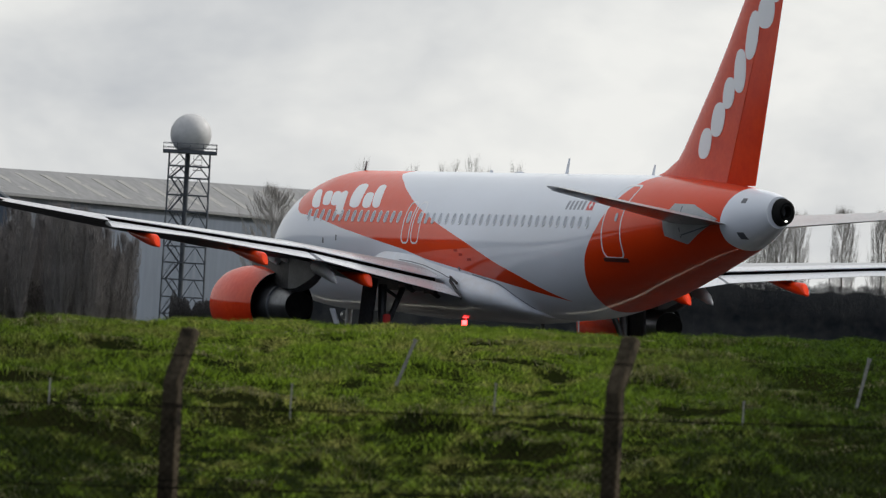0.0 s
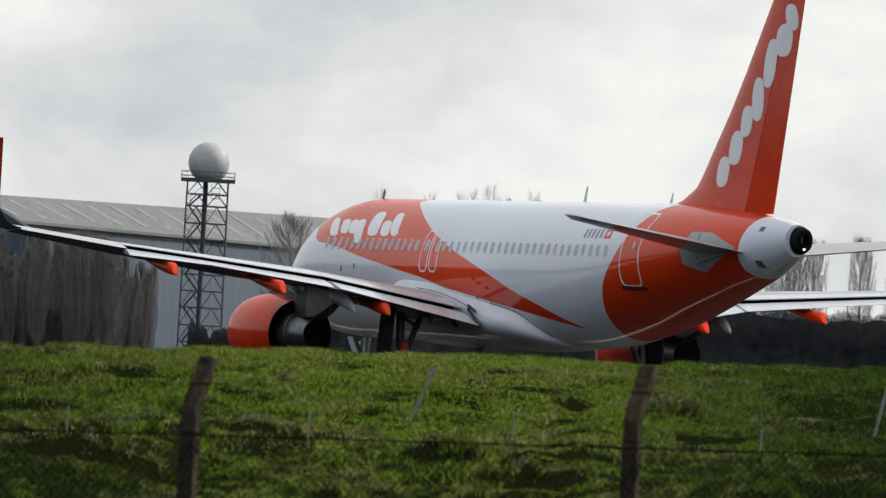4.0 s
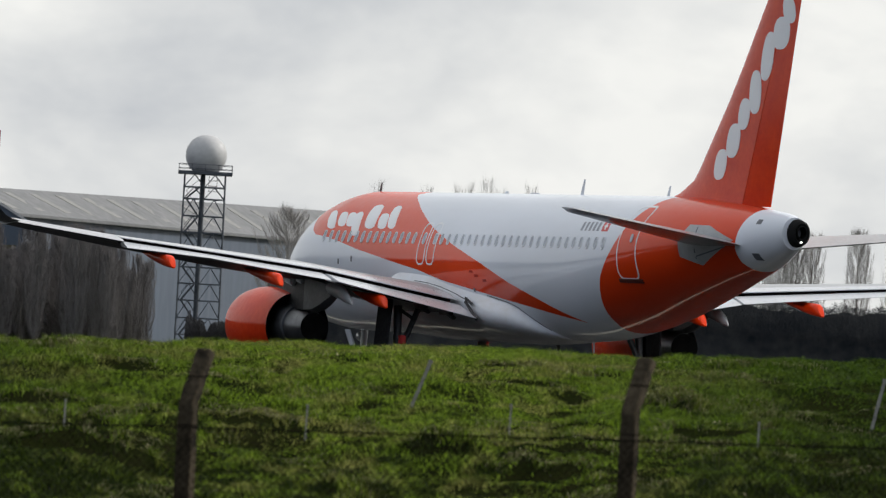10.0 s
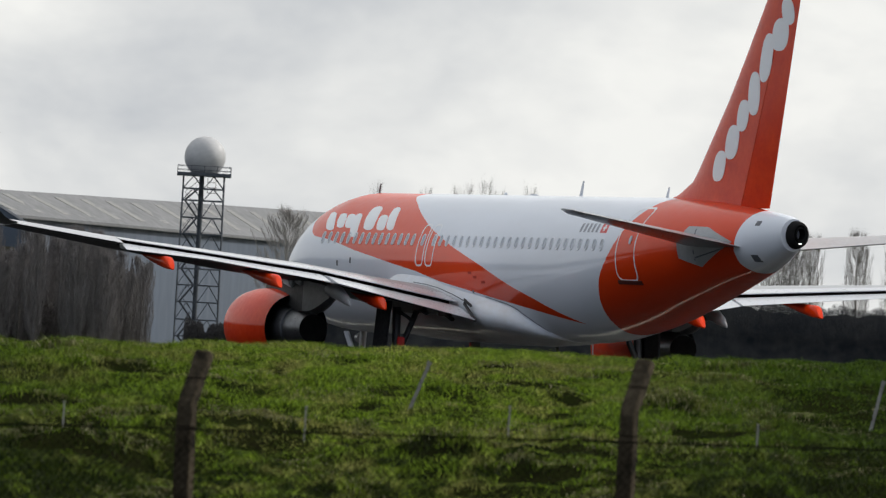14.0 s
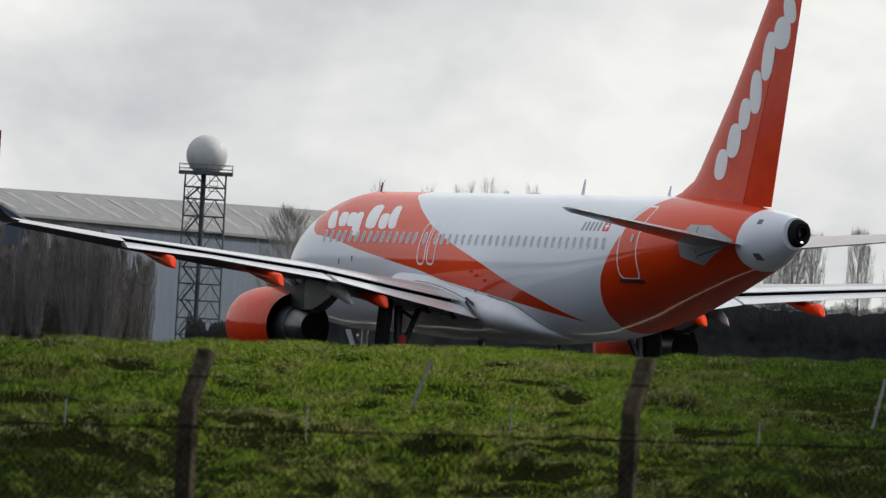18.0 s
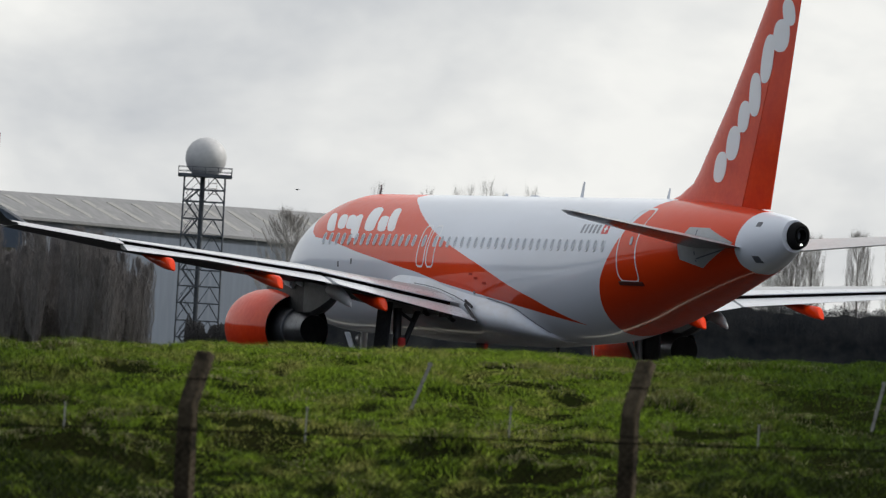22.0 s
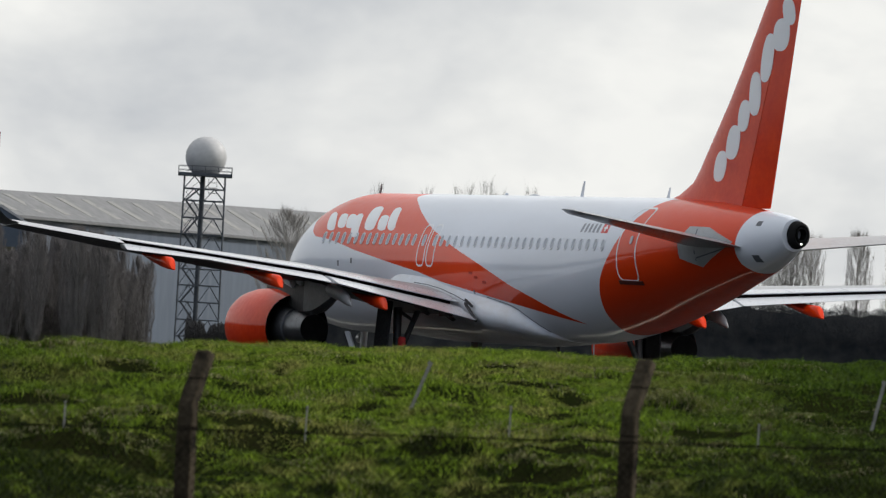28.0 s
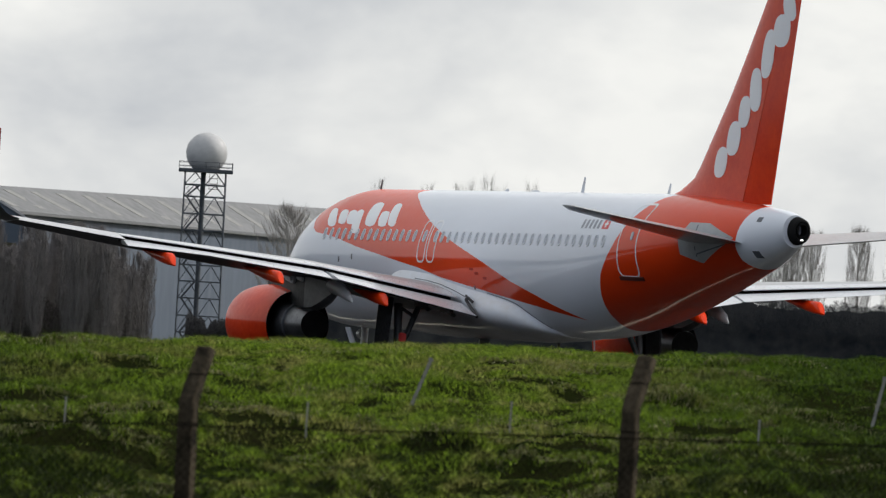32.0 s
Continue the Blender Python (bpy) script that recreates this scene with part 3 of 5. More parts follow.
# belly fairing with the wheel bays
def belly_ring(x, n=16):
    top, out, low = (float(smooth_curve(bx, v, np.array([x]))[0]) for v in (bt, bo, bl))
    c, h, w = hull(x)
    y0 = w * math.sqrt(max(0.02, 1 - ((top - c) / h) ** 2)) - 0.03
    bot = c - h - low
    deep = top - bot
    wide = y0 + out
    px = ((y0, top), (y0 + 0.72 * out, top - 0.34 * deep), (wide * 1.03, bot + 0.16 * deep), (0.0, bot))
    half = []
    for i in range(n + 1):
        t = i / n
        k = ((1 - t) ** 3, 3 * t * (1 - t) ** 2, 3 * t * t * (1 - t), t ** 3)
        half.append(tuple(sum(q * p[j] for q, p in zip(k, px)) for j in range(2)))
    return [(x, y, z) for y, z in half] + [(x, -y, z) for y, z in half[-2::-1]]


bx = [9.8, 10.6, 11.6, 13, 15, 16.5, 18, 20, 21.2, 21.9, 22.5]
bt = [2.1, 2.75, 3.2, 3.5, 3.42, 3.2, 3.02, 2.8, 2.62, 2.3, 1.9]
bo = [0.02, 0.15, 0.3, 0.4, 0.4, 0.34, 0.30, 0.52, 0.46, 0.3, 0.02]
bl = [0.01, 0.06, 0.1, 0.13, 0.14, 0.15, 0.16, 0.16, 0.13, 0.08, 0.01]
rings = []
for x in np.arange(9.8, 22.51, 0.254):
    rings.append(belly_ring(x))
belly = part("belly_fairing", loft(rings), M_WHITE, airliner, "bulged white fairing under the wing root")
for side in (-1, 1):
    bm = bmesh.new()
    last = None
    for x in np.arange(19.4, 22.41, 0.2):
        here = hull_point(x, float(smooth_curve(bx, bt, np.array([x]))[0]) + 0.01, side, 0.0)[0]
        if last is not None:
            tube(last, here, 0.014, 0.014, 6, bm, False)
        last = here
    part("fairing_joint", bm, M_INK, belly, "dark sealed joint")

# exhaust of the auxiliary power unit
bm = loft([ring_x(x, 0.055, 4.92, r * 0.70, r * 0.92, 40) for x, r in ((37.2, 0.40), (37.24, 0.425), (37.45, 0.405), (37.62, 0.365), (37.66, 0.30), (37.63, 0.25), (37.3, 0.20), (37.0, 0.19))])
exhaust = part("tail_exhaust", bm, M_SOOTSHADE, airliner, "black ring of the tail exhaust")
bm = loft([ring_x(x, 0.055, 4.93, r * 0.74, r, 28) for x, r in ((37.5, 0.205), (37.69, 0.2), (37.69, 0.17), (37.3, 0.16))], caps=False)
part("exhaust_pipe", bm, M_SOOTSHADE, exhaust)
bm = bmesh.new()
bmesh.ops.create_uvsphere(bm, u_segments=16, v_segments=10, radius=1, matrix=Matrix.LocRotScale((37.66, 0.05, 4.68), None, (0.032, 0.034, 0.024)))
part("tail_light", bm, M_TAIL_LIGHT, exhaust, "lit white tail light")


# cabin windows: a rim and a pane each, following the skin
def oval(rx, rz, depth0, depth1, n=16, inner=0.0):
    out = []
    for i in range(n):
        a = 2 * math.pi * i / n
        c, s = math.cos(a), math.sin(a)
        out.append((rx * math.copysign(abs(c) ** 0.75, c), rz * math.copysign(abs(s) ** 0.75, s)))
    return out


def window_meshes():
    bm = loft([[(x * k, d, z * k) for x, z in oval(0.125, 0.185, 0, 0)] for k, d in ((1.0, -0.02), (1.0, 0.006), (0.93, 0.012), (0.84, 0.008), (0.82, -0.004))], caps=False)
    rim = finish(bm, "window_rim", M_WHITE)
    bm = loft([[(x * 0.84, d, z * 0.84) for x, z in oval(0.125, 0.185, 0, 0)] for d in (-0.02, 0.0)])
    return rim, finish(bm, "window_pane", M_PANE)


RIM, PANE = window_meshes()


def skin_pose(x, z, side, off=0.0):
    p, n = hull_point(x, z, side, off)
    c0, c1 = hull_point(x - 0.1, z, side)[0], hull_point(x + 0.1, z, side)[0]
    ax = (c1 - c0).normalized()
    up = ax.cross(n) if side < 0 else n.cross(ax)
    if up.z < 0:
        up = -up
    right = n.cross(up)
    return Matrix.Translation(p) @ Matrix((right, n, up)).transposed().to_4x4()


WINDOWS = [6.35 + 0.5245 * i for i in range(15)] + [14.5, 15.38] + [28.16 - 0.5334 * i for i in range(24)]
for side in (-1, 1):
    for x in WINDOWS:
        w = new("window", RIM)
        w.parent = airliner
        w.matrix_basis = skin_pose(x, 4.46, side)
        g = new("pane", PANE)
        g.parent = w


def outline(x0, x1, z0, z1, r, width, side=-1, lift=0.006, lean=0.0):
    """A painted line round a door, raised a little, following the skin."""
    pts = []
    steps = 8
    for cx, cz, a0 in ((x1 - r, z1 - r, 0), (x0 + r, z1 - r, 90), (x0 + r, z0 + r, 180), (x1 - r, z0 + r, 270)):
        for k in range(steps + 1):
            a = radians(a0 + 90 * k / steps)
            pts.append((cx + r * math.cos(a), cz + r * math.sin(a), math.cos(a), math.sin(a)))
    full = []
    for i, p in enumerate(pts):
        q = pts[(i + 1) % len(pts)]
        full.append(p)
        gap = math.hypot(q[0] - p[0], q[1] - p[1])
        for k in range(1, int(gap / 0.12)):
            f = k / int(gap / 0.12)
            full.append(tuple(p[j] * (1 - f) + q[j] * f for j in range(4)))
    rings = []
    for dx, dz, o in ((0, 0, -0.01), (0, 0, lift), (1, 1, lift), (1, 1, -0.01)):
        rings.append([hull_point(x + nx * width * dx + lean * (z - z0), z + nz * width * dz, side, o)[0] for x, z, nx, nz in full])
    return loft(rings, caps=False)


def patch(corners, side=-1, lift=0.008, steps=6, thick=0.02, rounding=0.0):
    """A flat panel bent onto the skin; corners (x, z) in order round a quad."""
    a, b, c, d = corners
    grid = []
    for i in range(steps + 1):
        row = []
        for j in range(steps + 1):
            u, v = i / steps, j / steps
            p, q = 2 * u - 1, 2 * v - 1
            u += rounding * 0.5 * p * (math.sqrt(1 - q * q / 2) - 1)
            v += rounding * 0.5 * q * (math.sqrt(1 - p * p / 2) - 1)
            x = (a[0] * (1 - u) + b[0] * u) * (1 - v) + (d[0] * (1 - u) + c[0] * u) * v
            z = (a[1] * (1 - u) + b[1] * u) * (1 - v) + (d[1] * (1 - u) + c[1] * u) * v
            row.append((x, z))
        grid.append(row)
    bm = bmesh.new()
    top = [[bm.verts.new(hull_point(x, z, side, lift)[0]) for x, z in row] for row in grid]
    low = [[bm.verts.new(hull_point(x, z, side, lift - thick)[0]) for x, z in row] for row in grid]
    for i in range(steps):
        for j in range(steps):
            bm.faces.new((top[i][j], top[i + 1][j], top[i + 1][j + 1], top[i][j + 1]))
    edge = [(i, 0) for i in range(steps)] + [(steps, j) for j in range(steps)] + [(i, steps) for i in range(steps, 0, -1)] + [(0, j) for j in range(steps, 0, -1)]
    for k in range(len(edge)):
        (i, j), (m, n) = edge[k], edge[(k + 1) % len(edge)]
        bm.faces.new((top[i][j], low[i][j], low[m][n], top[m][n]))
    return bm


rear_door = part("rear_door", outline(29.22, 30.26, 3.52, 5.50, 0.22, 0.05), M_LINE, airliner, "orange cabin door outlined in white")
part("door_sill", patch([(29.16, 3.40), (30.36, 3.40), (30.36, 3.50), (29.16, 3.50)], lift=0.03, thick=0.05), M_SILL, rear_door)
bm = loft([[(x * k, d, z * k) for x, z in oval(0.085, 0.125, 0, 0)] for k, d in ((1, -0.02), (1, 0.01))])
part("door_window", bm, M_PANE, rear_door, m=skin_pose(29.95, 4.62, -1))
for x0 in (14.22, 14.98):
    part("exit_hatch", outline(x0, x0 + 0.52, 3.74, 4.88, 0.17, 0.055), M_LINE, airliner, "overwing exit outlined in white")

# small marks on the skin
for x, z, w, h in ((7.85, 3.71, 0.10, 0.16), (8.91, 3.80, 0.10, 0.16), (36.12, 5.19, 0.22, 0.13), (35.99, 4.24, 0.26, 0.18), (18.55, 3.02, 0.12, 0.1), (18.9, 2.62, 0.1, 0.07)):
    part("vent", patch([(x - w / 2, z - h / 2), (x + w / 2, z - h / 2), (x + w / 2, z + h / 2), (x - w / 2, z + h / 2)], lift=0.006, steps=2), M_INK, airliner, "small dark vent")

# small dark red marks in the sweep
for x, z in ((18.87, 3.43), (19.48, 3.30), (18.5, 3.55)):
    part("red_mark", patch([(x - 0.13, z - 0.035), (x + 0.13, z - 0.035), (x + 0.13, z + 0.035), (x - 0.13, z + 0.035)], lift=0.005, steps=2), M_TIPRED, airliner, "small dark red mark")

# registration marks as plain bars, and the small flag
for x in (26.14, 26.44, 26.74, 27.04, 27.34):
    z0, h = (4.80, 0.25) if x != 26.73 else (4.90, 0.05)
    part("marking_bar", patch([(x, z0), (x + 0.15, z0), (x + 0.09, z0 + h), (x - 0.06, z0 + h)], lift=0.004, steps=3), M_MARK, airliner, "plain grey bar")
flag = part("flag_panel", patch([(27.70, 4.79), (28.16, 4.79), (28.08, 5.07), (27.62, 5.07)], lift=0.004, steps=3), M_RED, airliner, "small red flag with a white cross")
part("flag_cross", patch([(27.87, 4.84), (27.96, 4.84), (27.93, 5.02), (27.84, 5.02)], lift=0.008, steps=2), M_LINE, flag)
part("flag_cross", patch([(27.80, 4.905), (28.04, 4.905), (28.02, 4.955), (27.78, 4.955)], lift=0.011, steps=2), M_LINE, flag)

# the nose emblem: seven slanted white shapes, each by its foot, its head and half its width
for x0, z0, x1, z1, half in ((6.63, 4.67, 5.9, 5.23, 0.37), (7.36, 4.75, 6.92, 5.19, 0.33), (8.05, 4.75, 7.62, 5.18, 0.33), (8.75, 4.48, 8.2, 5.2, 0.32), (9.72, 4.7, 9.15, 5.43, 0.46), (10.72, 4.7, 10.3, 5.17, 0.36), (11.5, 4.71, 10.75, 5.41, 0.34)):
    part("emblem_shape", patch([(x0 - half, z0), (x0 + half, z0), (x1 + half, z1), (x1 - half, z1)], lift=0.004, steps=8, rounding=0.6), M_LINE, airliner, "plain white emblem shape")


# ---- wings
WY = [0.0, 1.9, 6.4, 10.5, 13.1, 17.05]
WLE = [10.95, 11.95, 14.3, 16.45, 17.8, 19.85]
WTE = [19.3, 19.25, 19.0, 19.72, 20.2, 21.3]
WZ = [2.46, 2.69, 3.375, 3.72, 3.925, 4.29]      # skin height at four fifths of the chord
WIN = [2.2, 2.0, 0.5, -0.1, -0.6, -1.0]           # incidence, degrees
WTC = [0.15, 0.15, 0.12, 0.115, 0.11, 0.105]


def wing_frame(y):
    le, te, z, inc, tc = (float(np.interp(y, WY, v)) for v in (WLE, WTE, WZ, WIN, WTC))
    return le, te - le, z, radians(inc), tc


def foil(u, tc):
    """Half thickness over the chord, and the camber line."""
    t = 5 * tc * (0.2969 * math.sqrt(u) - 0.126 * u - 0.3516 * u * u + 0.2843 * u ** 3 - 0.1015 * u ** 4)
    return t, 0.025 * math.sin(math.pi * u) * (1 - 0.3 * u) * (1 if u < 1 else 0)


def foil_ring(y, side, u0, u1, n=10, floor=0.0):
    le, c, z, inc, tc = wing_frame(y)
    t8, k8 = foil(0.8, tc)
    ref = t8 + k8
    up, dn = [], []
    for i in range(n + 1):
        f = 0.5 - 0.5 * math.cos(math.pi * i / n)
        u = u0 + (u1 - u0) * f
        t, k = foil(u, tc)
        for lst, s in ((up, 1), (dn, -1)):
            droop = 0.045 * max(0.0, (u - 0.72) / 0.28) ** 1.5 if u1 == 1.0 else 0.0
            dz = -droop + (s * max(t * (1.0 if s > 0 else float(np.interp(y, [2, 6.5, 8, 13], [0.55, 0.6, 1.1, 1.35]))), floor / c if u > 0.3 else 0) + k - ref) * c
            dx = (u - 0.8) * c
            lst.append((le + 0.8 * c + dx * math.cos(inc) + dz * math.sin(inc), side * y, z + dz * math.cos(inc) - dx * math.sin(inc)))
    return up + dn[::-1][(0 if u1 < 1 else 1):-1 if u0 == 0 else None]


FLAP_Y, FLAP_Z = [1.9, 6.3, 10.5, 13.1], [2.18, 3.045, 3.50, 3.635]   # trailing edge heights


def flap_ring(y, side, u0, slide, thick=0.11):
    """A flap section hung behind and below the spar, turned down."""
    le, c, z, inc, tc = wing_frame(y)
    fc = (1.0 - u0) * c + slide
    ox, oz = le + u0 * c - 0.10, z - 0.085 - thick
    a = math.asin((oz - float(np.interp(y, FLAP_Y, FLAP_Z))) / fc)
    out = []
    for u, zz in ((0, 0), (0.03, 0.32), (0.12, 0.5), (0.3, 0.5), (0.6, 0.33), (1, 0.03), (1, -0.03), (0.6, -0.28), (0.3, -0.42), (0.1, -0.4), (0.02, -0.22)):
        dx, dz = u * fc, zz * thick * 2
        out.append((ox + dx * math.cos(a) + dz * math.sin(a), side * y, oz + dz * math.cos(a) - dx * math.sin(a)))
    return out


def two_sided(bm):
    """Gives the faces that look down the second material, darker for the shade below."""
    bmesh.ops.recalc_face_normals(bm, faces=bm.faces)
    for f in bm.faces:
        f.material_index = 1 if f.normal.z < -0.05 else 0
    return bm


def build_wing(side):
    ys = [0.4, 1.2, 1.9, 2.8, 3.8, 5.0, 6.4, 7.6, 9, 10.5, 11.8, 13.08]
    bm = loft([foil_ring(y, side, 0, 0.7) for y in ys])
    wing = part("wing", two_sided(bm), [M_WING, M_UNDERSHADE], airliner, "light grey swept wing with orange flap fairings")
    bm = loft([foil_ring(y, side, 0, 1.0, 12, 0.006) for y in (13.08, 13.6, 14.6, 15.6, 16.61)])
    part("wing_tip_panel", two_sided(bm), [M_TIPPANEL, M_UNDERSHADE], wing)
    for y0, y1, slide in ((2.04, 6.22, 0.25), (6.36, 13.0, 0.12)):
        yy = np.linspace(y0, y1, 6)
        part("flap", loft([flap_ring(y, side, 0.8, slide, 0.10 if y0 < 3 else 0.075) for y in yy]), M_FLAP, wing, "extended pale flap")
    bm = bmesh.new()
    beam(bm, (18.45, side * 2.06, 2.68), (19.35, side * 2.03, 2.18), 0.05, 0.08)
    beam(bm, (18.35, side * 2.02, 2.78), (18.85, side * 1.99, 2.60), 0.04, 0.07)
    part("flap_end_plate", bm, M_DARK, wing, "dark flap end plate")
    # sharklet: curls up from the tip
    rings = []
    for f in np.linspace(0, 1, 14):
        a = min(f / 0.35, 1.0) * radians(78)
        g = max(0, f - 0.35) / 0.65
        R = 0.75
        y = 16.58 + R * math.sin(a) + g * 0.16
        z = 4.228 + R * (1 - math.cos(a)) + g * 1.86
        le = 19.62 + 0.9 * f + 0.85 * g
        te = 21.17 + 0.35 * f + 0.25 * g
        c = te - le
        ax = Vector((0, side * math.cos(a + radians(0)), math.sin(a)))
        nz = Vector((0, -side * math.sin(a), math.cos(a)))
        ring = []
        for u, s in ((0, 0), (0.08, 1), (0.3, 1), (0.65, 1), (1, 0), (0.65, -1), (0.3, -1), (0.08, -1)):
            t = foil(u, 0.10)[0] * c if s else 0
            p = Vector((le + u * c, side * y, z)) + nz * (s * t - 0.02)
            ring.append(p)
        rings.append(ring)
    tip = part("sharklet", loft(rings[5:]), M_TIPRED, wing, "upturned dark orange wing tip")
    part("tip_blend", loft(rings[:6]), M_TIP, tip, "dark slate curved root of the wing tip")
    # black strip added in the gap before the flaps, standing for its shade
    rings = []
    for y in (2.0, 6.4, 9.5, 13.05):
        le, c, z, inc, tc = wing_frame(y)
        x = le + 0.705 * c
        rings.append([(x, side * y, z + 0.02), (x + 0.03, side * y, z + 0.02), (x + 0.03, side * y, z - 0.3 * (1.3 - y / 17)), (x, side * y, z - 0.3 * (1.3 - y / 17))])
    part("flap_gap_shade", loft(rings), M_SOOTSHADE, wing, smooth=False)
    # spoilers over the rear skin
    for y0, y1 in ((2.0, 6.36), (6.4, 8.04), (8.06, 9.64), (9.66, 11.24), (11.26, 13.06)):
        bm = bmesh.new()
        ring = []
        for y in (y0, y1):
            le, c, z, inc, tc = wing_frame(y)
            a, b = foil(0.64, tc), foil(0.8, tc)
            dz = (a[0] + a[1] - b[0] - b[1]) * c
            x0, x1 = le + 0.64 * c, le + 0.8 * c + 0.03
            z0 = z + dz * math.cos(inc) + 0.16 * c * math.sin(inc)
            ring.append([(x0, side * y, z0 + 0.006), (x1, side * y, z + 0.008), (x1, side * y, z - 0.018), (x0, side * y, z0 - 0.03)])
        part("spoiler", loft(ring, bm), M_FLAP, wing, smooth=False)
    # flap track fairings: deep canoes, slanted at the rear
    for tx, ty, tz, length, h in ((19.635, 4.91, 2.352, 2.75, 0.37), (20.2, 8.32, 2.803, 3.25, 0.37), (20.6, 11.73, 3.134, 2.7, 0.36)):
        rings = []
        for f, k, w in ((0.0, 0.06, 0.03), (0.1, 0.2, 0.09), (0.25, 0.4, 0.13), (0.42, 0.6, 0.155), (0.6, 0.8, 0.165), (0.75, 0.93, 0.165), (0.88, 1.0, 0.155), (0.96, 1.0, 0.135), (0.99, 0.95, 0.11), (1.0, 0.86, 0.08)):
            top = tz + h + 0.035 * length * (1 - f)
            half = h * k / 2
            mid = top - half - (0.03 if f > 0.98 else 0.0)
            ring = []
            for i in range(18):
                t = 2 * math.pi * i / 18
                c, q = math.cos(t), math.sin(t)
                x = tx - length * (1 - f) - 0.36 * max(0.0, f - 0.55) / 0.45 * (q + 1) / 2
                ring.append((x, side * ty + w * (1 - 0.25 * max(0.0, -q)) * math.copysign(abs(c) ** 0.6, c), mid + half * math.copysign(abs(q) ** 0.75, q)))
            rings.append(ring)
        part("flap_fairing", loft(rings), M_ORANGE, wing, "orange flap track fairing")
    # flap carriage and hinge brackets under the inner flap
    for y, x, z in ((2.45, 18.3, 2.27), (3.2, 18.2, 2.40)):
        bm = bmesh.new()
        block(bm, (x, side * y, z), (0.7, 0.14, 0.1), pose(0, 0, 0, 0, 14, 0).to_3x3(), 0.03)
        beam(bm, (x - 0.7, side * y, z + 0.1), (x + 0.1, side * y, z + 0.12), 0.12, 0.2)
        part("flap_bracket", bm, M_PYLON, wing, "dark flap bracket")
    # sealed joint of the wing root fillet
    bm = bmesh.new()
    for a, b in zip(((15.0, 2.30, 3.22), (15.9, 2.26, 3.17), (16.78, 2.20, 3.075), (17.7, 2.12, 2.91)), ((15.9, 2.26, 3.17), (16.78, 2.20, 3.075), (17.7, 2.12, 2.91), (18.4, 2.04, 2.74))):
        tube((a[0], side * a[1], a[2]), (b[0], side * b[1], b[2]), 0.014, 0.014, 6, bm, False)
    part("fillet_joint", bm, M_INK, wing, "dark sealed joint")
    return wing


def build_engine(side):
    ey, ez = side * 5.75, 1.71
    prof = [(11.5, 0.88), (11.37, 0.93), (11.41, 0.98), (11.62, 1.04), (12.1, 1.10), (12.8, 1.13), (13.4, 1.12), (13.9, 1.08), (14.4, 1.02), (14.75, 0.965)]
    engine = part("engine", loft([ring_x(x, ey, ez, r, r, 48) for x, r in prof], caps=False), M_ORANGE, airliner, "orange engine cowl with dark exhaust")
    bm = loft([ring_x(x, ey, ez, r, r, 40) for x, r in ((12.0, 0.86), (12.02, 0.3))])
    part("fan_face", bm, M_DARK, engine)
    bm = loft([ring_x(x, ey, ez, r, r, 48) for x, r in ((14.751, 0.964), (14.74, 0.935), (14.2, 0.9), (13.2, 0.9), (12.0, 0.88))], caps=False)
    part("inner_duct", bm, M_SOOTSHADE, engine, "black bypass duct")
    bm = loft([ring_x(x, ey, ez, r, r, 48) for x, r in ((13.0, 0.70), (14.2, 0.72), (14.75, 0.69), (15.1, 0.62), (15.12, 0.55))])
    part("core_cowl", bm, M_CORE, engine, "dark inner cowl")
    bm = loft([ring_x(x, ey, ez, r, r, 48) for x, r in ((14.9, 0.60), (15.5, 0.52), (16.14, 0.42), (16.14, 0.395), (15.6, 0.42), (15.2, 0.40))], caps=False)
    part("nozzle", bm, M_CORE, engine, "burnt grey exhaust nozzle")
    bm = loft([ring_x(x, ey, ez, r, r, 32) for x, r in ((15.0, 0.40), (15.1, 0.28), (15.5, 0.2), (15.8, 0.12), (15.95, 0.03))])
    part("exhaust_plug", bm, M_SOOTSHADE, engine)
    # black disc added across the nozzle, for the shade inside it
    bm = loft([ring_x(x, ey, ez, r, r, 32) for x, r in ((15.9, 0.38), (16.13, 0.385), (16.146, 0.418), (16.152, 0.40), (16.152, 0.08))])
    part("nozzle_shade_disc", bm, M_SOOTSHADE, engine, "black disc across the nozzle for its dark inside")
    # pylon from the cowl up to the wing
    rings = []
    for x, top, low, w in ((12.3, 2.9, 2.7, 0.06), (12.9, 3.1, 2.6, 0.16), (14.0, 3.2, 2.4, 0.22), (15.0, 3.15, 2.15, 0.26), (15.8, 3.1, 2.12, 0.24), (16.4, 3.05, 2.14, 0.22), (17.0, 3.0, 2.3, 0.18), (17.6, 2.95, 2.52, 0.13), (18.0, 2.9, 2.78, 0.05)):
        rings.append([(x, ey - w, low + 0.08), (x, ey - w, top), (x, ey + w, top), (x, ey + w, low + 0.08), (x, ey, low)])
    pylon = part("pylon", loft(rings[:5]), M_PYLON, engine, "dark grey engine pylon", smooth=False)
    part("pylon_tail", loft(rings[4:]), M_PYLONTAIL, pylon, "mid grey rear panel of the pylon", smooth=False)
    bm = bmesh.new()
    block(bm, (14.75, ey + side * 0.30, 3.04), (0.8, 0.22, 0.24), pose(0, 0, 0, 0, 10, 0).to_3x3(), 0.07)
    block(bm, (15.5, ey + side * 0.26, 3.02), (0.5, 0.12, 0.12), pose(0, 0, 0, 0, 8, 0).to_3x3(), 0.03)
    part("hinge_cover", bm, M_WHITE, pylon, "pale hinge cover")
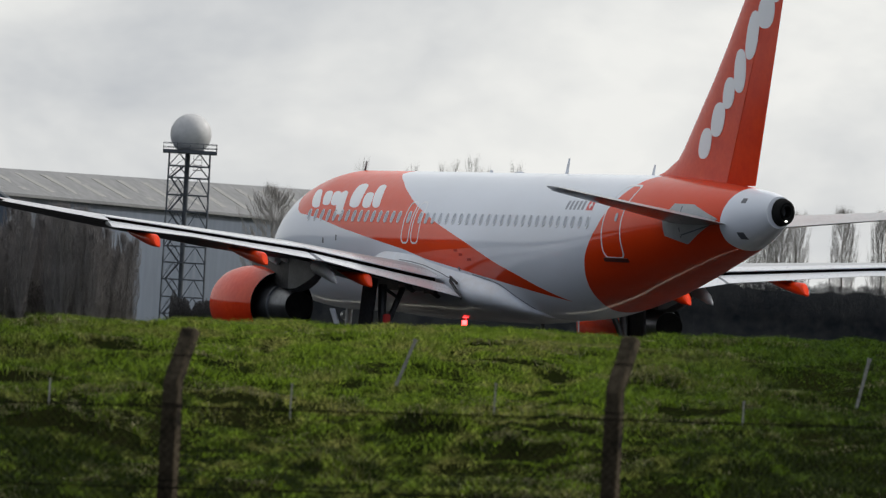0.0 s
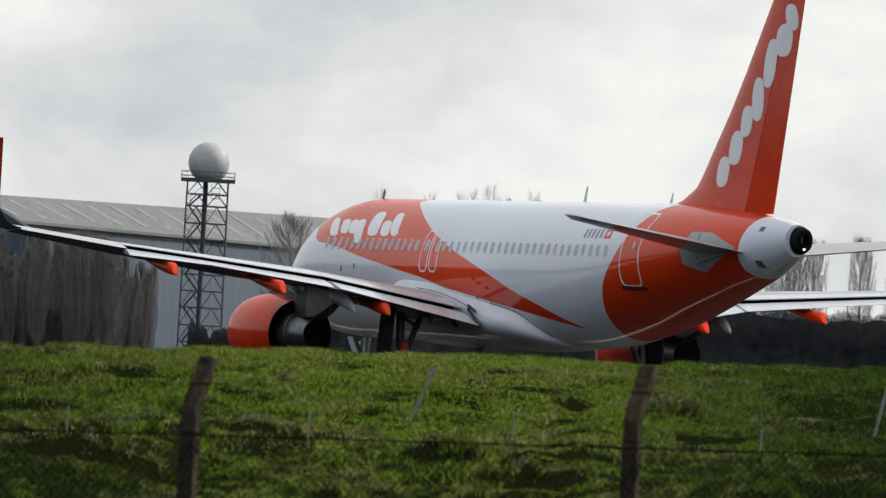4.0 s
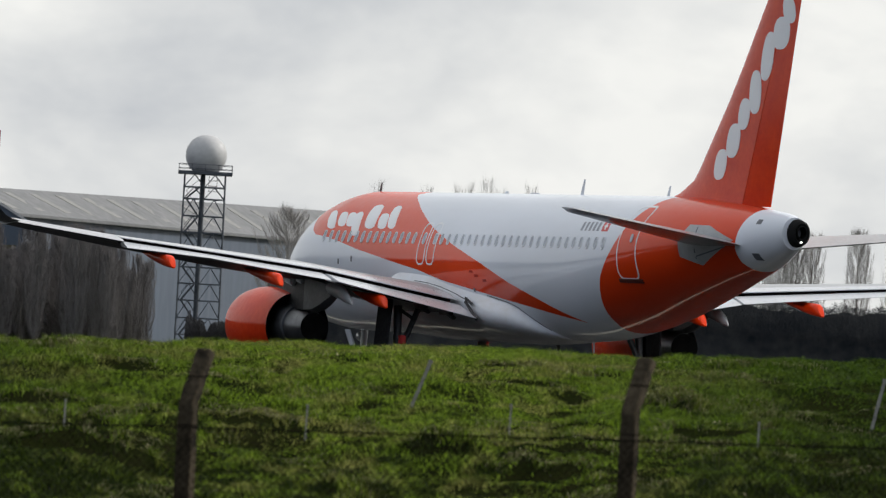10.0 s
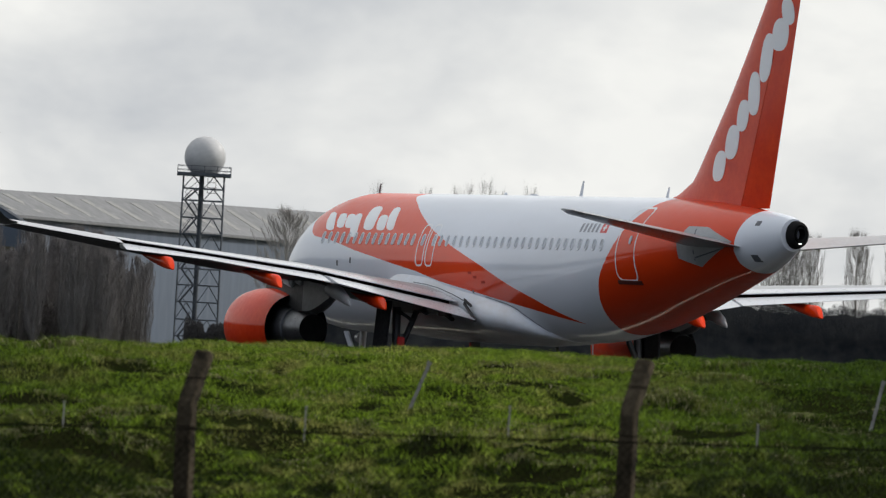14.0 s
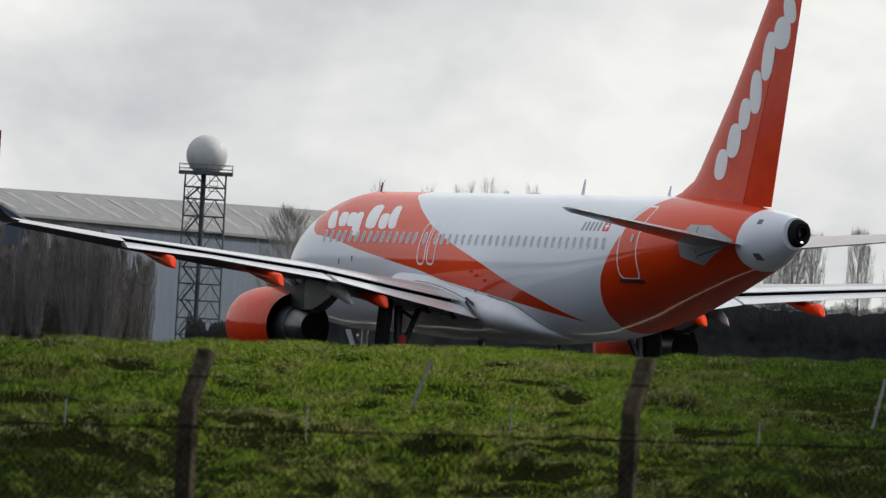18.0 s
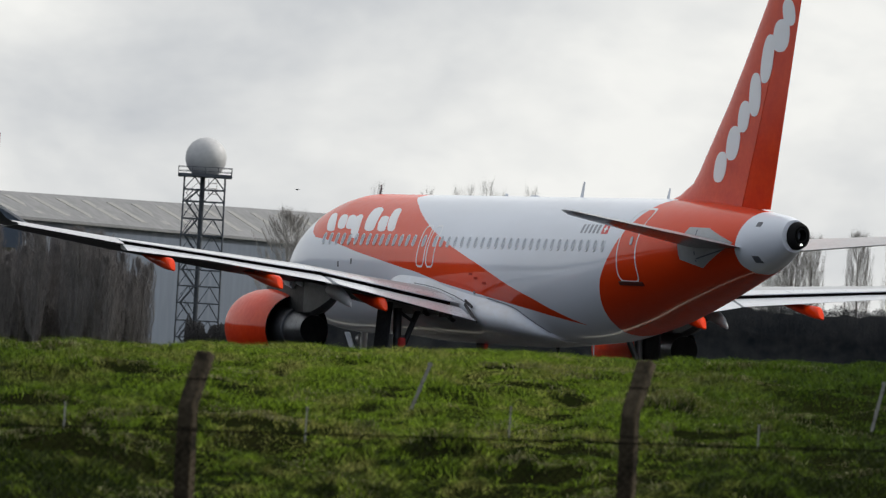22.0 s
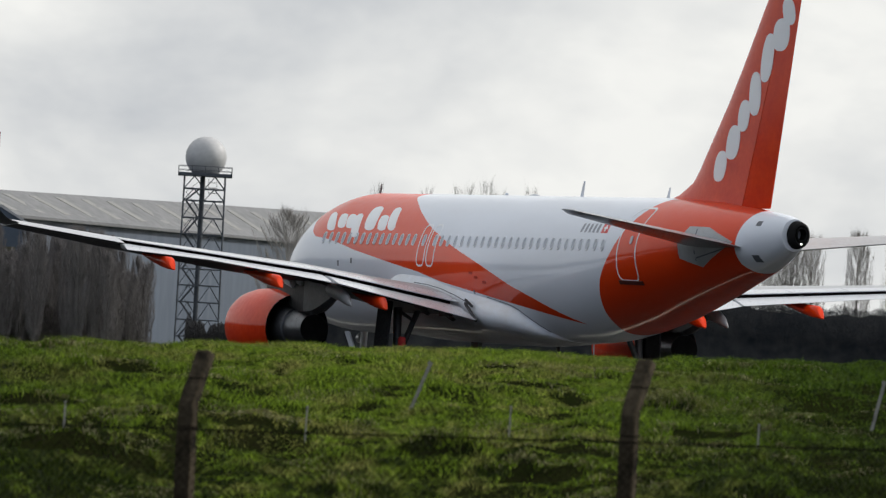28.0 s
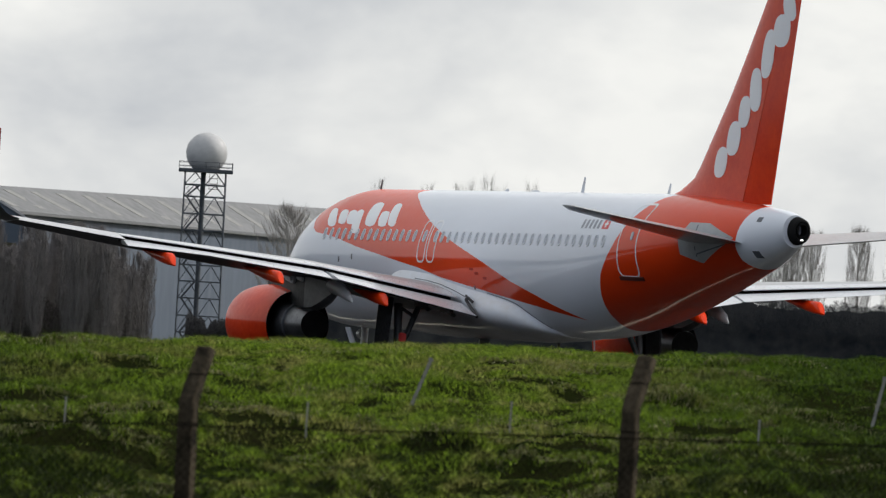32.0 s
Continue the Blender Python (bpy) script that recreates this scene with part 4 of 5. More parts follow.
    # pointed fairing behind the pylon and the hinge cover beside it
    rings = [ring_x(x + 0.5, ey + side * 0.05, z, r * 0.7, r, 14) for x, z, r in ((16.3, 2.95, 0.05), (17.0, 2.84, 0.19), (17.8, 2.74, 0.21), (18.35, 2.57, 0.15), (18.7, 2.42, 0.03))]
    part("pylon_fairing", loft(rings), M_FAIRING, engine, "grey pointed fairing")
    # strake on the cowl
    bm = bmesh.new()
    beam(bm, (11.9, ey - side * 0.83, ez + 0.8), (12.8, ey - side * 0.85, ez + 0.82), 0.02, 0.3)
    part("strake", bm, M_ORANGE, engine)


def build_tail():
    # fin
    def fin_ring(z, le, te, tc=0.09, y0=0):
        c = te - le
        us = [0, 0.02, 0.08, 0.2, 0.4, 0.6, 0.8, 1.0]
        up = [(le + u * c, foil(u, tc)[0] * c, z) for u in us]
        return up + [(x, -y, zz) for x, y, zz in up[-2:0:-1]]

    def lines(z):
        le = float(np.interp(z, [5.5, 5.86, 5.95, 6.11, 6.3, 6.6, 8.86, 11.76], [27.6, 28.5, 29.2, 29.75, 30.12, 30.48, 32.66, 35.0]))
        te = 35.54 + (z - 5.7) * 0.236
        return le, te

    zs = [5.45, 5.75, 5.95, 6.3, 6.6, 6.9, 7.5, 8.5, 9.5, 10.5, 11.3, 11.7]
    hinge = lambda z: lines(z)[1] - (1.63 - (z - 5.7) * 0.138)
    rings = []
    for z in zs:
        le, te = lines(z)
        c, k = te - le, 0.095
        us = [0, 0.01, 0.04, 0.12, 0.25, 0.4, 0.55, 1.0]
        hu = (hinge(z) - le) / c
        pts = [(le + u * hu * c, foil(u * hu, k)[0] * c, z) for u in us]
        rings.append(pts + [(x, -y, zz) for x, y, zz in pts[::-1][:-1]])
    fin = part("fin", loft(rings), M_ORANGE, airliner, "tall orange tail fin")
    rings = []
    for z in (5.62, 6.2, 7, 8, 9, 10, 11, 11.7):
        le, te = lines(z)
        c, h = te - le, hinge(z) + 0.025
        hu = (h - le) / c
        a = foil(hu, 0.095)[0] * c
        rings.append([(h - 0.02, 0, z), (h, a * 0.98, z), ((h + te) / 2, a * 0.55, z), (te, 0.012, z), (te, -0.012, z), ((h + te) / 2, -a * 0.55, z), (h, -a * 0.98, z)])
    part("rudder", loft(rings), M_ORANGE, fin)
    part("fin_cap", loft([[(x, y * k, z) for x, y, z in fin_ring(zz, lines(zz)[0] + d, lines(zz)[1] - d * 0.3)] for zz, d, k in ((11.7, 0.0, 1.0), (11.78, 0.12, 0.7), (11.8, 0.3, 0.2))]), M_ORANGE, fin)
    # white shapes of the emblem, running up the fin
    for x0, z0, x1, z1, half in ((32.33, 6.33, 32.48, 7.18, 0.40), (33.07, 6.94, 33.23, 7.89, 0.42), (33.70, 7.71, 33.79, 8.58, 0.36), (34.39, 8.15, 34.37, 9.35, 0.36), (34.92, 9.06, 35.16, 10.40, 0.36), (35.76, 9.91, 35.86, 10.81, 0.48), (36.30, 10.62, 36.12, 11.35, 0.36)):
        for side in (-1, 1):
            ring0, ring1 = [], []
            for i in range(28):
                a = 2 * math.pi * i / 28
                cx, cz = math.cos(a), math.sin(a)
                u, v = math.copysign(abs(cx) ** 0.8, cx), math.copysign(abs(cz) ** 0.8, cz)
                qx, qz = (x0 + x1) / 2 + v * (x1 - x0) / 2 + u * half, (z0 + z1) / 2 + v * (z1 - z0) / 2
                le, te = lines(qz)
                y = foil(max(0.01, (qx - le) / (te - le)), 0.095)[0] * (te - le)
                ring0.append((qx, side * (y - 0.01), qz))
                ring1.append((qx, side * (y + 0.006), qz))
            part("emblem_shape", loft([ring0, ring1]), M_LINE, fin, "plain white emblem shape", smooth=False)
    # tailplanes
    for side in (-1, 1):
        rings = []
        for f in (0, 0.25, 0.5, 0.75, 0.93, 0.985, 1.0):
            y = 0.55 + f * 5.67
            le = 31.75 + f * 3.6 + (0.0 if f < 0.95 else (f - 0.93) * 6)
            te = 35.45 + f * 1.2
            z = 4.55 + f * 0.70
            c = te - le
            inc = radians(1.5)
            us = [0, 0.02, 0.08, 0.2, 0.4, 0.65, 1.0]
            tk = 0.10 if f < 0.95 else 0.05
            up = [(u * c, foil(u, tk)[0] * c) for u in us]
            dn = [(x, -z2) for x, z2 in up[-1:0:-1]]
            rings.append([(le + x * math.cos(inc), side * y, z + z2 + (c * 0.5 - x) * math.sin(inc)) for x, z2 in up + dn])
        tp = part("tailplane", two_sided(loft(rings)), [M_WING, M_TAILSHADE], airliner, "grey swept tailplane")
        bm = patch([(32.6, 4.16), (33.53, 3.95), (35.15, 4.66), (32.52, 4.62)], side, 0.01, 8)
        part("tailplane_plate", bm, M_BELLY, tp, "bare grey plate at the tailplane root")
        bm = patch([(32.52, 4.625), (35.15, 4.665), (33.9, 5.04), (32.9, 5.05)], side, 0.008, 4)
        part("tailplane_plate", bm, M_BELLY, tp)
        for quad in ([(33.33, 4.12), (33.38, 4.12), (33.38, 4.98), (33.33, 4.98)], [(33.38, 4.17), (34.75, 4.46), (34.75, 4.49), (33.38, 4.21)]):
            part("plate_joint", patch(quad, side, 0.014, 4), M_INK, tp, "thin dark joint")


def build_gear():
    for side in (-1, 1):
        y = side * 3.77
        gear = part("main_gear", tube((17.72, y, 0.55), (17.45, y - side * 0.05, 2.45), 0.10, 0.13, 16), M_LEG, airliner, "main landing gear with twin wheels")
        for dy in (-0.47, 0.47):
            bm = loft([[(17.72 + r * math.cos(a), y + dy + w, 0.58 + r * math.sin(a)) for a in np.linspace(0, 2 * math.pi, 33)[:-1]] for w, r in ((-0.2, 0.33), (-0.21, 0.5), (-0.15, 0.565), (0, 0.58), (0.15, 0.565), (0.21, 0.5), (0.2, 0.33))])
            wheel = part("wheel", bm, M_TYRE, gear)
            part("rim", tube((17.72, y + dy - 0.19, 0.58), (17.72, y + dy + 0.19, 0.58), 0.3, 0.3, 20), M_STEEL, wheel)
        part("axle", tube((17.72, y - 0.5, 0.58), (17.72, y + 0.5, 0.58), 0.09), M_STEEL, gear)
        bm = bmesh.new()
        block(bm, (17.55, y + side * 0.42, 1.75), (1.05, 0.06, 1.75), pose(0, 0, 0, side * 4, 0, 0).to_3x3(), 0.02)
        part("gear_door", bm, M_GEARDOOR, gear, "dark grey gear door panel")
        part("side_brace", tube((17.75, y - side * 0.10, 1.25), (17.6, y - side * 0.64, 2.45), 0.085, 0.085, 10), M_DARK, gear)
        part("drag_link", tube((17.75, y, 2.35), (17.7, y - side * 0.45, 2.10), 0.05, 0.05, 8), M_DARK, gear)
        for z0, z1 in ((0.7, 1.0), (1.0, 1.3)):
            part("torque_link", tube((17.95 if z0 < 0.9 else 18.15, y, z0 if z0 > 0.9 else 0.75), (18.15 if z0 < 0.9 else 17.85, y, z1), 0.045), M_STEEL, gear)
        if side < 0:
            bm = bmesh.new()
            block(bm, (17.98, y + 0.02, 1.49), (0.12, 0.21, 0.26), None, 0.03)
            part("red_cover", bm, M_RED, gear, "small red cover on the gear leg")
    nose = part("nose_gear", tube((5.07, 0, 0.4), (5.2, 0, 2.0), 0.09, 0.11, 14), M_STEEL, airliner, "nose landing gear with twin wheels")
    for dy in (-0.25, 0.25):
        bm = loft([[(5.07 + r * math.cos(a), dy + w, 0.39 + r * math.sin(a)) for a in np.linspace(0, 2 * math.pi, 29)[:-1]] for w, r in ((-0.11, 0.2), (-0.12, 0.32), (-0.07, 0.385), (0.07, 0.385), (0.12, 0.32), (0.11, 0.2))])
        part("wheel", bm, M_TYRE, nose)
    for side in (-1, 1):
        bm = bmesh.new()
        block(bm, (5.3, side * 0.5, 1.5), (0.4, 0.04, 0.5), pose(0, 0, 0, side * -22, 0, 0).to_3x3(), 0.015)
        part("nose_gear_door", bm, M_WHITE, nose)
    part("taxi_light", tube((5.0, 0, 1.55), (4.85, 0, 1.55), 0.13, 0.15, 14), M_STEEL, nose)


def blade(x, z, height, chord, lean, name="antenna", y=0.0, mat=None, thick=0.03, down=False):
    s = -1 if down else 1
    rings = []
    for f, k in ((0, 1.0), (0.5, 0.8), (1.0, 0.5)):
        c, cx = chord * k, x + lean * f
        rings.append([(cx - c / 2, y, z + s * height * f), (cx - c * 0.1, y + thick * k, z + s * height * f), (cx + c / 2, y, z + s * height * f), (cx - c * 0.1, y - thick * k, z + s * height * f)])
    return part(name, loft(rings), mat or M_WHITE, airliner, "blade antenna" if name == "antenna" else "", smooth=False)


for side in (-1, 1):
    build_wing(side)
    build_engine(side)
build_tail()
build_gear()
blade(21.8, 5.86, 0.45, 0.26, 0.16)
blade(28.2, 5.86, 0.30, 0.22, 0.12)
blade(5.85, 5.79, 0.36, 0.16, 0.12, mat=M_PYLONTAIL)
blade(16.0, 5.86, 0.08, 0.35, 0.05)
blade(18.2, 5.86, 0.05, 0.9, 0.0)
blade(20.6, 1.64, 0.32, 0.3, 0.1, mat=M_DARK, down=True)
blade(23.3, 1.76, 0.36, 0.14, 0.05, down=True, name="drain_mast")

# red beacon under the belly: a lens with a lamp head that turns in it
beacon = part("beacon", loft([ring_z for ring_z in [[(14.55 + r * math.cos(a), r * math.sin(a), z + 0.225) for a in np.linspace(0, 2 * math.pi, 17)[:-1]] for z, r in ((1.44, 0.13), (1.38, 0.13), (1.375, 0.06))]]), M_DARK, airliner, "red anti-collision beacon under the belly")
bm = bmesh.new()
hood = [(0.26, 0.086), (0.26, 0.078), (-0.03, 0.078), (-0.03, 0.086)]
for (x0, k0), (x1, k1) in zip(hood, hood[1:] + hood[:1]):
    loft([[(x, sy * k, sz * k) for sy, sz in ((-1, -1), (1, -1), (1, 1), (-1, 1))] for x, k in ((x0, k0), (x1, k1))], bm, False)
bm.faces.new([bm.verts.new((-0.03, sy * 0.082, sz * 0.082)) for sy, sz in ((-1, -1), (-1, 1), (1, 1), (1, -1))])
for sy in (-0.0015, 0.0015):
    bm.faces.new([bm.verts.new(p) for p in ((-0.008, sy, -0.077), (0.25, sy, -0.077), (0.25, sy, 0.077), (-0.008, sy, 0.077))])
lit = bm.faces.new([bm.verts.new((-0.01, sy * 0.076, sz * 0.076)) for sy, sz in ((-1, -1), (1, -1), (1, 1), (-1, 1))])
lit.material_index = 1
lamp_head = part("lamp_head", bm, [M_PYLONTAIL, M_BEACON], beacon, "turning red lamp in a grey hood", smooth=False, m=pose(14.55, 0, 1.50))


# ------------------------------------------------------------------ things round it
def fence_post(a, d, top_z):
    """A square concrete post, turned a little on its foot, with a cranked head that leans away from the road."""
    base = float(ground_z(d, a)) - 0.25
    side_ = Matrix((RIGHT, AHEAD, Vector((0, 0, 1)))).transposed().to_4x4()
    ob = thing("fence_post", "weathered concrete fence post with a bent top", "fence post", Matrix.Translation(at(d, a, base)) @ side_ @ pose(0, 0, 0, 0, 0, -22), "perimeter fence posts")
    h, w = top_z - base, 0.054
    bend = h - 0.345
    rnd = random.Random(int(a * 100))
    crank = lambda z: max(0.0, z - bend) * 0.74
    rings = []
    zs = [0] + list(np.linspace(0.2, bend - 0.06, 9)) + [bend - 0.02, bend + 0.02, bend + 0.1, bend + 0.2, bend + 0.28, h - 0.012, h]
    for z in zs:
        k = 1.04 - 0.06 * z / h - (0.12 if z == h else 0.0)
        e = 0.80 + rnd.uniform(-0.05, 0.05)
        c = [(w, w * e), (w * e, w), (-w * e, w), (-w, w * e), (-w, -w * e), (-w * e, -w), (w * e, -w), (w, -w * e)]
        rings.append([(x * k + rnd.uniform(-0.003, 0.003), y * k + crank(z) + rnd.uniform(-0.003, 0.003), z - (0.3 * y if z > bend + 0.25 else 0.0)) for x, y in c])
    part("shaft", loft(rings), M_CONCRETE, ob, smooth=False)
    for z in (0.83, h - 0.5, bend + 0.17):
        bm = loft([[(sx * r, crank(z) + sy * r, z + dz) for sx, sy in ((1, 0.85), (0.85, 1), (-0.85, 1), (-1, 0.85), (-1, -0.85), (-0.85, -1), (0.85, -1), (1, -0.85))] for r, dz in ((w * 1.03, -0.005), (w * 1.09, 0.0), (w * 1.03, 0.005))], caps=False)
        part("tie_wire", bm, M_WIRE, ob)
    return ob


def build_fence():
    for k in range(-2, 4):
        a = -1.63 + 2.94 * k
        fence_post(a, 75, 0.915 + 0.034 * (a + 1.63))
    # chain-link sheet and its line wires, one sheet of woven wire
    fence = thing("chain_link_fence", "thin rusty chain-link wire mesh between concrete posts", "fence", kind="stuff")
    a0, a1, z0, z1 = -7.4, 7.4, -0.62, 0.44
    bm = bmesh.new()
    step = 0.06
    d = 74.9
    s = z1 - z0
    n = int((a1 - a0 + s) / step)
    for i in range(n):
        u = a0 - s + i * step
        for sgn in (1, -1):
            pa, pb = (u, z0), (u + s, z1)
            if sgn < 0:
                pa, pb = (u, z1), (u + s, z0)
            tube(at(d + 0.004 * sgn, pa[0], pa[1] + 0.025 * pa[0]), at(d + 0.004 * sgn, pb[0], pb[1] + 0.025 * pb[0]), 0.0019, 0.0019, 3, bm, False)
    part("wire_mesh", bm, M_WIRE, fence)
    for z in (-0.1, 0.44):
        part("line_wire", tube(at(d - 0.012, a0, z + 0.025 * a0), at(d - 0.012, a1, z + 0.025 * a1), 0.0055, 0.0055, 5), M_WIRE, fence)
    for z, off in ((0.61, 0.06), (0.80, 0.14)):
        bm = tube(at(d + off, a0, z + 0.034 * a0), at(d + off, a1, z + 0.034 * a1), 0.0015, 0.0015, 4)
        for k in range(int((a1 - a0) / 0.12)):
            a = a0 + k * 0.12
            tube(at(d + off, a - 0.012, z + 0.034 * a - 0.014), at(d + off, a + 0.012, z + 0.034 * a + 0.014), 0.0013, 0.0013, 3, bm, False)
        part("barbed_wire", bm, M_WIRE, fence)


def stake(a, d, length, tilt, w=0.035, label="pale thin marker stake leaning in the grass"):
    z = float(ground_z(d, a))
    ob = thing("marker_stake", label, "stake", Matrix.Translation(at(d, a, z)), "marker stakes")
    top = RIGHT * math.sin(radians(tilt)) * length + Vector((0, 0, math.cos(radians(tilt)) * length))
    bm = bmesh.new()
    beam(bm, (0, 0, -0.12), top, w, w * 0.6)
    part("rod", bm, M_STAKE, ob, smooth=False)
    bm = bmesh.new()
    beam(bm, top * 0.96, top * 1.02, w * 1.25, w * 0.9)
    part("cap", bm, M_STAKE, ob, smooth=False)
    return ob


# ---- radar tower
def build_tower():
    base = at(1376, -29.4, 0)
    turn = Matrix((RIGHT, AHEAD, Vector((0, 0, 1)))).transposed().to_4x4()
    tower = thing("radar_tower", "white radome ball on a dark steel lattice tower", "radar tower", Matrix.Translation(base) @ turn @ pose(0, 0, 0, 0, 0, 1.5))
    top, w0, w1 = 22.1, 2.64, 2.48
    bm = bmesh.new()
    bmesh.ops.create_icosphere(bm, subdivisions=4, radius=2.52)
    for v in bm.verts:
        v.co.z += 24.47
    for v in [v for v in bm.verts if v.co.z < 22.35]:
        v.co.z = 22.35
    part("radome", bm, M_DOME, tower, "off-white radome ball")
    bm = bmesh.new()
    block(bm, (0, 0, 22.28), (6.6, 6.6, 0.40), None, 0.03)
    deck = part("deck", bm, M_TOWER, tower, "steel deck under the radome", smooth=False)
    for sx, sy in ((1, 0), (-1, 0), (0, 1), (0, -1)):
        for z in (22.8, 23.3):
            a = (3.25 if sx > 0 else -3.25, -3.25, z) if sx else (-3.25, 3.25 if sy > 0 else -3.25, z)
            b = (a[0], 3.25, z) if sx else (3.25, a[1], z)
            part("rail", tube(a, b, 0.035, 0.035, 5), M_TOWER, deck)
        for k in (-3.25, -1.6, 0, 1.6, 3.25):
            p = (3.25 * sx, k) if sx else (k, 3.25 * sy)
            part("rail_post", tube((p[0], p[1], 22.3), (p[0], p[1], 23.33), 0.035, 0.035, 5), M_TOWER, deck)
    levels = [0.0, 0.5, 2.5, 4.55, 6.7, 8.75, 10.75, 12.9, 15.0, 17.0, 19.1, 20.55, 22.1]
    corner = lambda sx, sy, z: Vector((sx * (w0 + (w1 - w0) * z / top), sy * (w0 + (w1 - w0) * z / top), z))
    for sx, sy in ((-1, -1), (1, -1), (1, 1), (-1, 1)):
        bm = bmesh.new()
        beam(bm, corner(sx, sy, 0), corner(sx, sy, top), 0.14)
        part("leg", bm, M_TOWER, tower, smooth=False)
    for z0, z1 in zip(levels[1:], levels[2:]):
        for (ax, ay), (bx_, by) in (((-1, -1), (1, -1)), ((1, -1), (1, 1)), ((1, 1), (-1, 1)), ((-1, 1), (-1, -1))):
            bm = bmesh.new()
            lo0, lo1, hi0, hi1 = corner(ax, ay, z0), corner(bx_, by, z0), corner(ax, ay, z1), corner(bx_, by, z1)
            beam(bm, lo0, lo1, 0.15)
            # each face is braced in two halves
            for f0, f1 in ((0.0, 0.5), (0.5, 1.0)):
                apex = hi0.lerp(hi1, (f0 + f1) / 2)
                beam(bm, lo0.lerp(lo1, f0), apex, 0.085)
                beam(bm, lo0.lerp(lo1, f1), apex, 0.085)
            part("bracing", bm, M_TOWER, tower, smooth=False)
    for z in (20.1, 20.75, 21.4):
        bm = bmesh.new()
        block(bm, (1.0, 0.3, z), (1.1, 0.7, 0.08), None, 0.01)
        for sx in (-0.5, 0.5):
            block(bm, (1.0 + sx, 0.3, z + 0.28), (0.06, 0.6, 0.5))
        part("antenna_box", bm, M_STAKE, tower, "pale antenna box", smooth=False)
    part("core_pipe", tube((-0.25, 0.1, 0), (-0.25, 0.1, 22.1), 0.31, 0.31, 14), M_TOWER, tower)
    for k, (z0, z1) in enumerate(zip(levels[1:-2], levels[2:-1])):
        s = 1 if k % 2 == 0 else -1
        xa, xb = (-2.2, -0.6) if s > 0 else (-0.6, -2.2)
        bm = bmesh.new()
        for dy in (-1.3, -0.7):
            beam(bm, (xb, dy, z0), (xa, dy, z1), 0.10, 0.22)
            beam(bm, (xb, dy, z0 + 1.0), (xa, dy, z1 + 1.0), 0.05)
        for f in np.linspace(0.06, 0.94, 9):
            block(bm, (xb + (xa - xb) * f, -1.0, z0 + (z1 - z0) * f), (0.22, 0.6, 0.04))
        part("stair_flight", bm, M_TOWER, tower, smooth=False)
        bm = bmesh.new()
        block(bm, (xa + 0.1 * s, -1.0, z1), (0.9, 0.9, 0.06))
        part("landing", bm, M_TOWER, tower, smooth=False)


# ---- hangar
def build_hangar():
    ob = thing("hangar", "long grey hangar with pale rooflight strips", "hangar")
    u = Vector((0.969, 0.244))
    nn = Vector((0.244, -0.969))

    def pt(s, w, z):
        return at(1400 + u.x * s + nn.x * w, -55.19 + u.y * s + nn.y * w, z)

    s0, s1, W = -140.0, 190.0, 7.0
    eave = 16.48
    ridge = lambda s: 19.58 + 0.0085 * s
    bm = bmesh.new()
    rings = [[pt(s, 0, -0.1), pt(s, 0, eave), pt(s, 60, eave), pt(s, 60, -0.1)] for s in (s0, s1)]
    part("wall", loft(rings, bm), M_CLAD, ob, "blue-grey sheet cladding", smooth=False)
    rings = []
    for s in np.linspace(s0, s1, 12):
        r = ridge(s)
        rings.append([pt(s, -0.5, eave - 0.25), pt(s, -0.5, eave + 0.05), pt(s, W, r), pt(s, 53, r), pt(s, 60.5, eave + 0.05), pt(s, 60.5, eave - 0.25)])
    part("roof", loft(rings), M_ROOF, ob, "grey sheet roof", smooth=False)
    for k in range(27):
        s = s0 + 6 + k * 12.0
        rings = []
        for f in (0.17, 0.45, 0.82):
            z = ridge(s) + (eave - ridge(s)) * f + 0.03
            w = W * (1 - f) - 0.5 * f
            rings.append([pt(s - 1.5, w, z - 0.04), pt(s + 1.5, w, z - 0.04), pt(s + 1.5, w, z + 0.05), pt(s - 1.5, w, z + 0.05)])
        part("rooflight", loft(rings), M_SKYLIGHT, ob, "pale translucent strip", smooth=False)
    # cross gable at the near end, with a pale verge
    rise = -0.57
    line = [(-51.9, 15.7), (-66.24, 15.7 - 14.34 * rise), (-80.24, 15.7)]
    rings = [[at(d, -51.9, -0.1)] + [at(d, a, z) for a, z in line] + [at(d, -80.24, -0.1)] for d in (1394, 1412)]
    gable = part("gable", loft(rings), M_CLAD, ob, "blue-grey cross gable", smooth=False)
    for (a, z), (b, y) in zip(line, line[1:]):
        bm = bmesh.new()
        beam(bm, at(1393.9, a, z + 0.05), at(1393.9, b, y + 0.05), 0.16, 0.3)
        part("verge", bm, M_DOME, gable, "pale verge board", smooth=False)
    bm = bmesh.new()
    rings = [[pt(s, -0.55, eave - 0.35), pt(s, -0.8, eave - 0.35), pt(s, -0.8, eave - 0.1), pt(s, -0.55, eave - 0.1)] for s in (s0, s1)]
    part("gutter", loft(rings, bm), M_ROOF, ob, smooth=False)


# ---- bare winter trees
def limb_tris(verts, faces, a, b, r0, r1):
    d = b - a
    s = d.orthogonal().normalized()
    t = d.cross(s).normalized()
    i = len(verts)
    for k in range(3):
        ang = 2.0944 * k
        o = s * math.cos(ang) + t * math.sin(ang)
        verts.append(a + o * r0)
        verts.append(b + o * r1)
    for k in range(3):
        j = (k + 1) % 3
        faces.append((i + 2 * k, i + 2 * j, i + 2 * j + 1, i + 2 * k + 1))


def mesh_of(name, verts, faces, mat):
    me = bpy.data.meshes.new(name)
    me.from_pydata([tuple(v) for v in verts], [], faces)
    me.materials.append(mat)
    return me


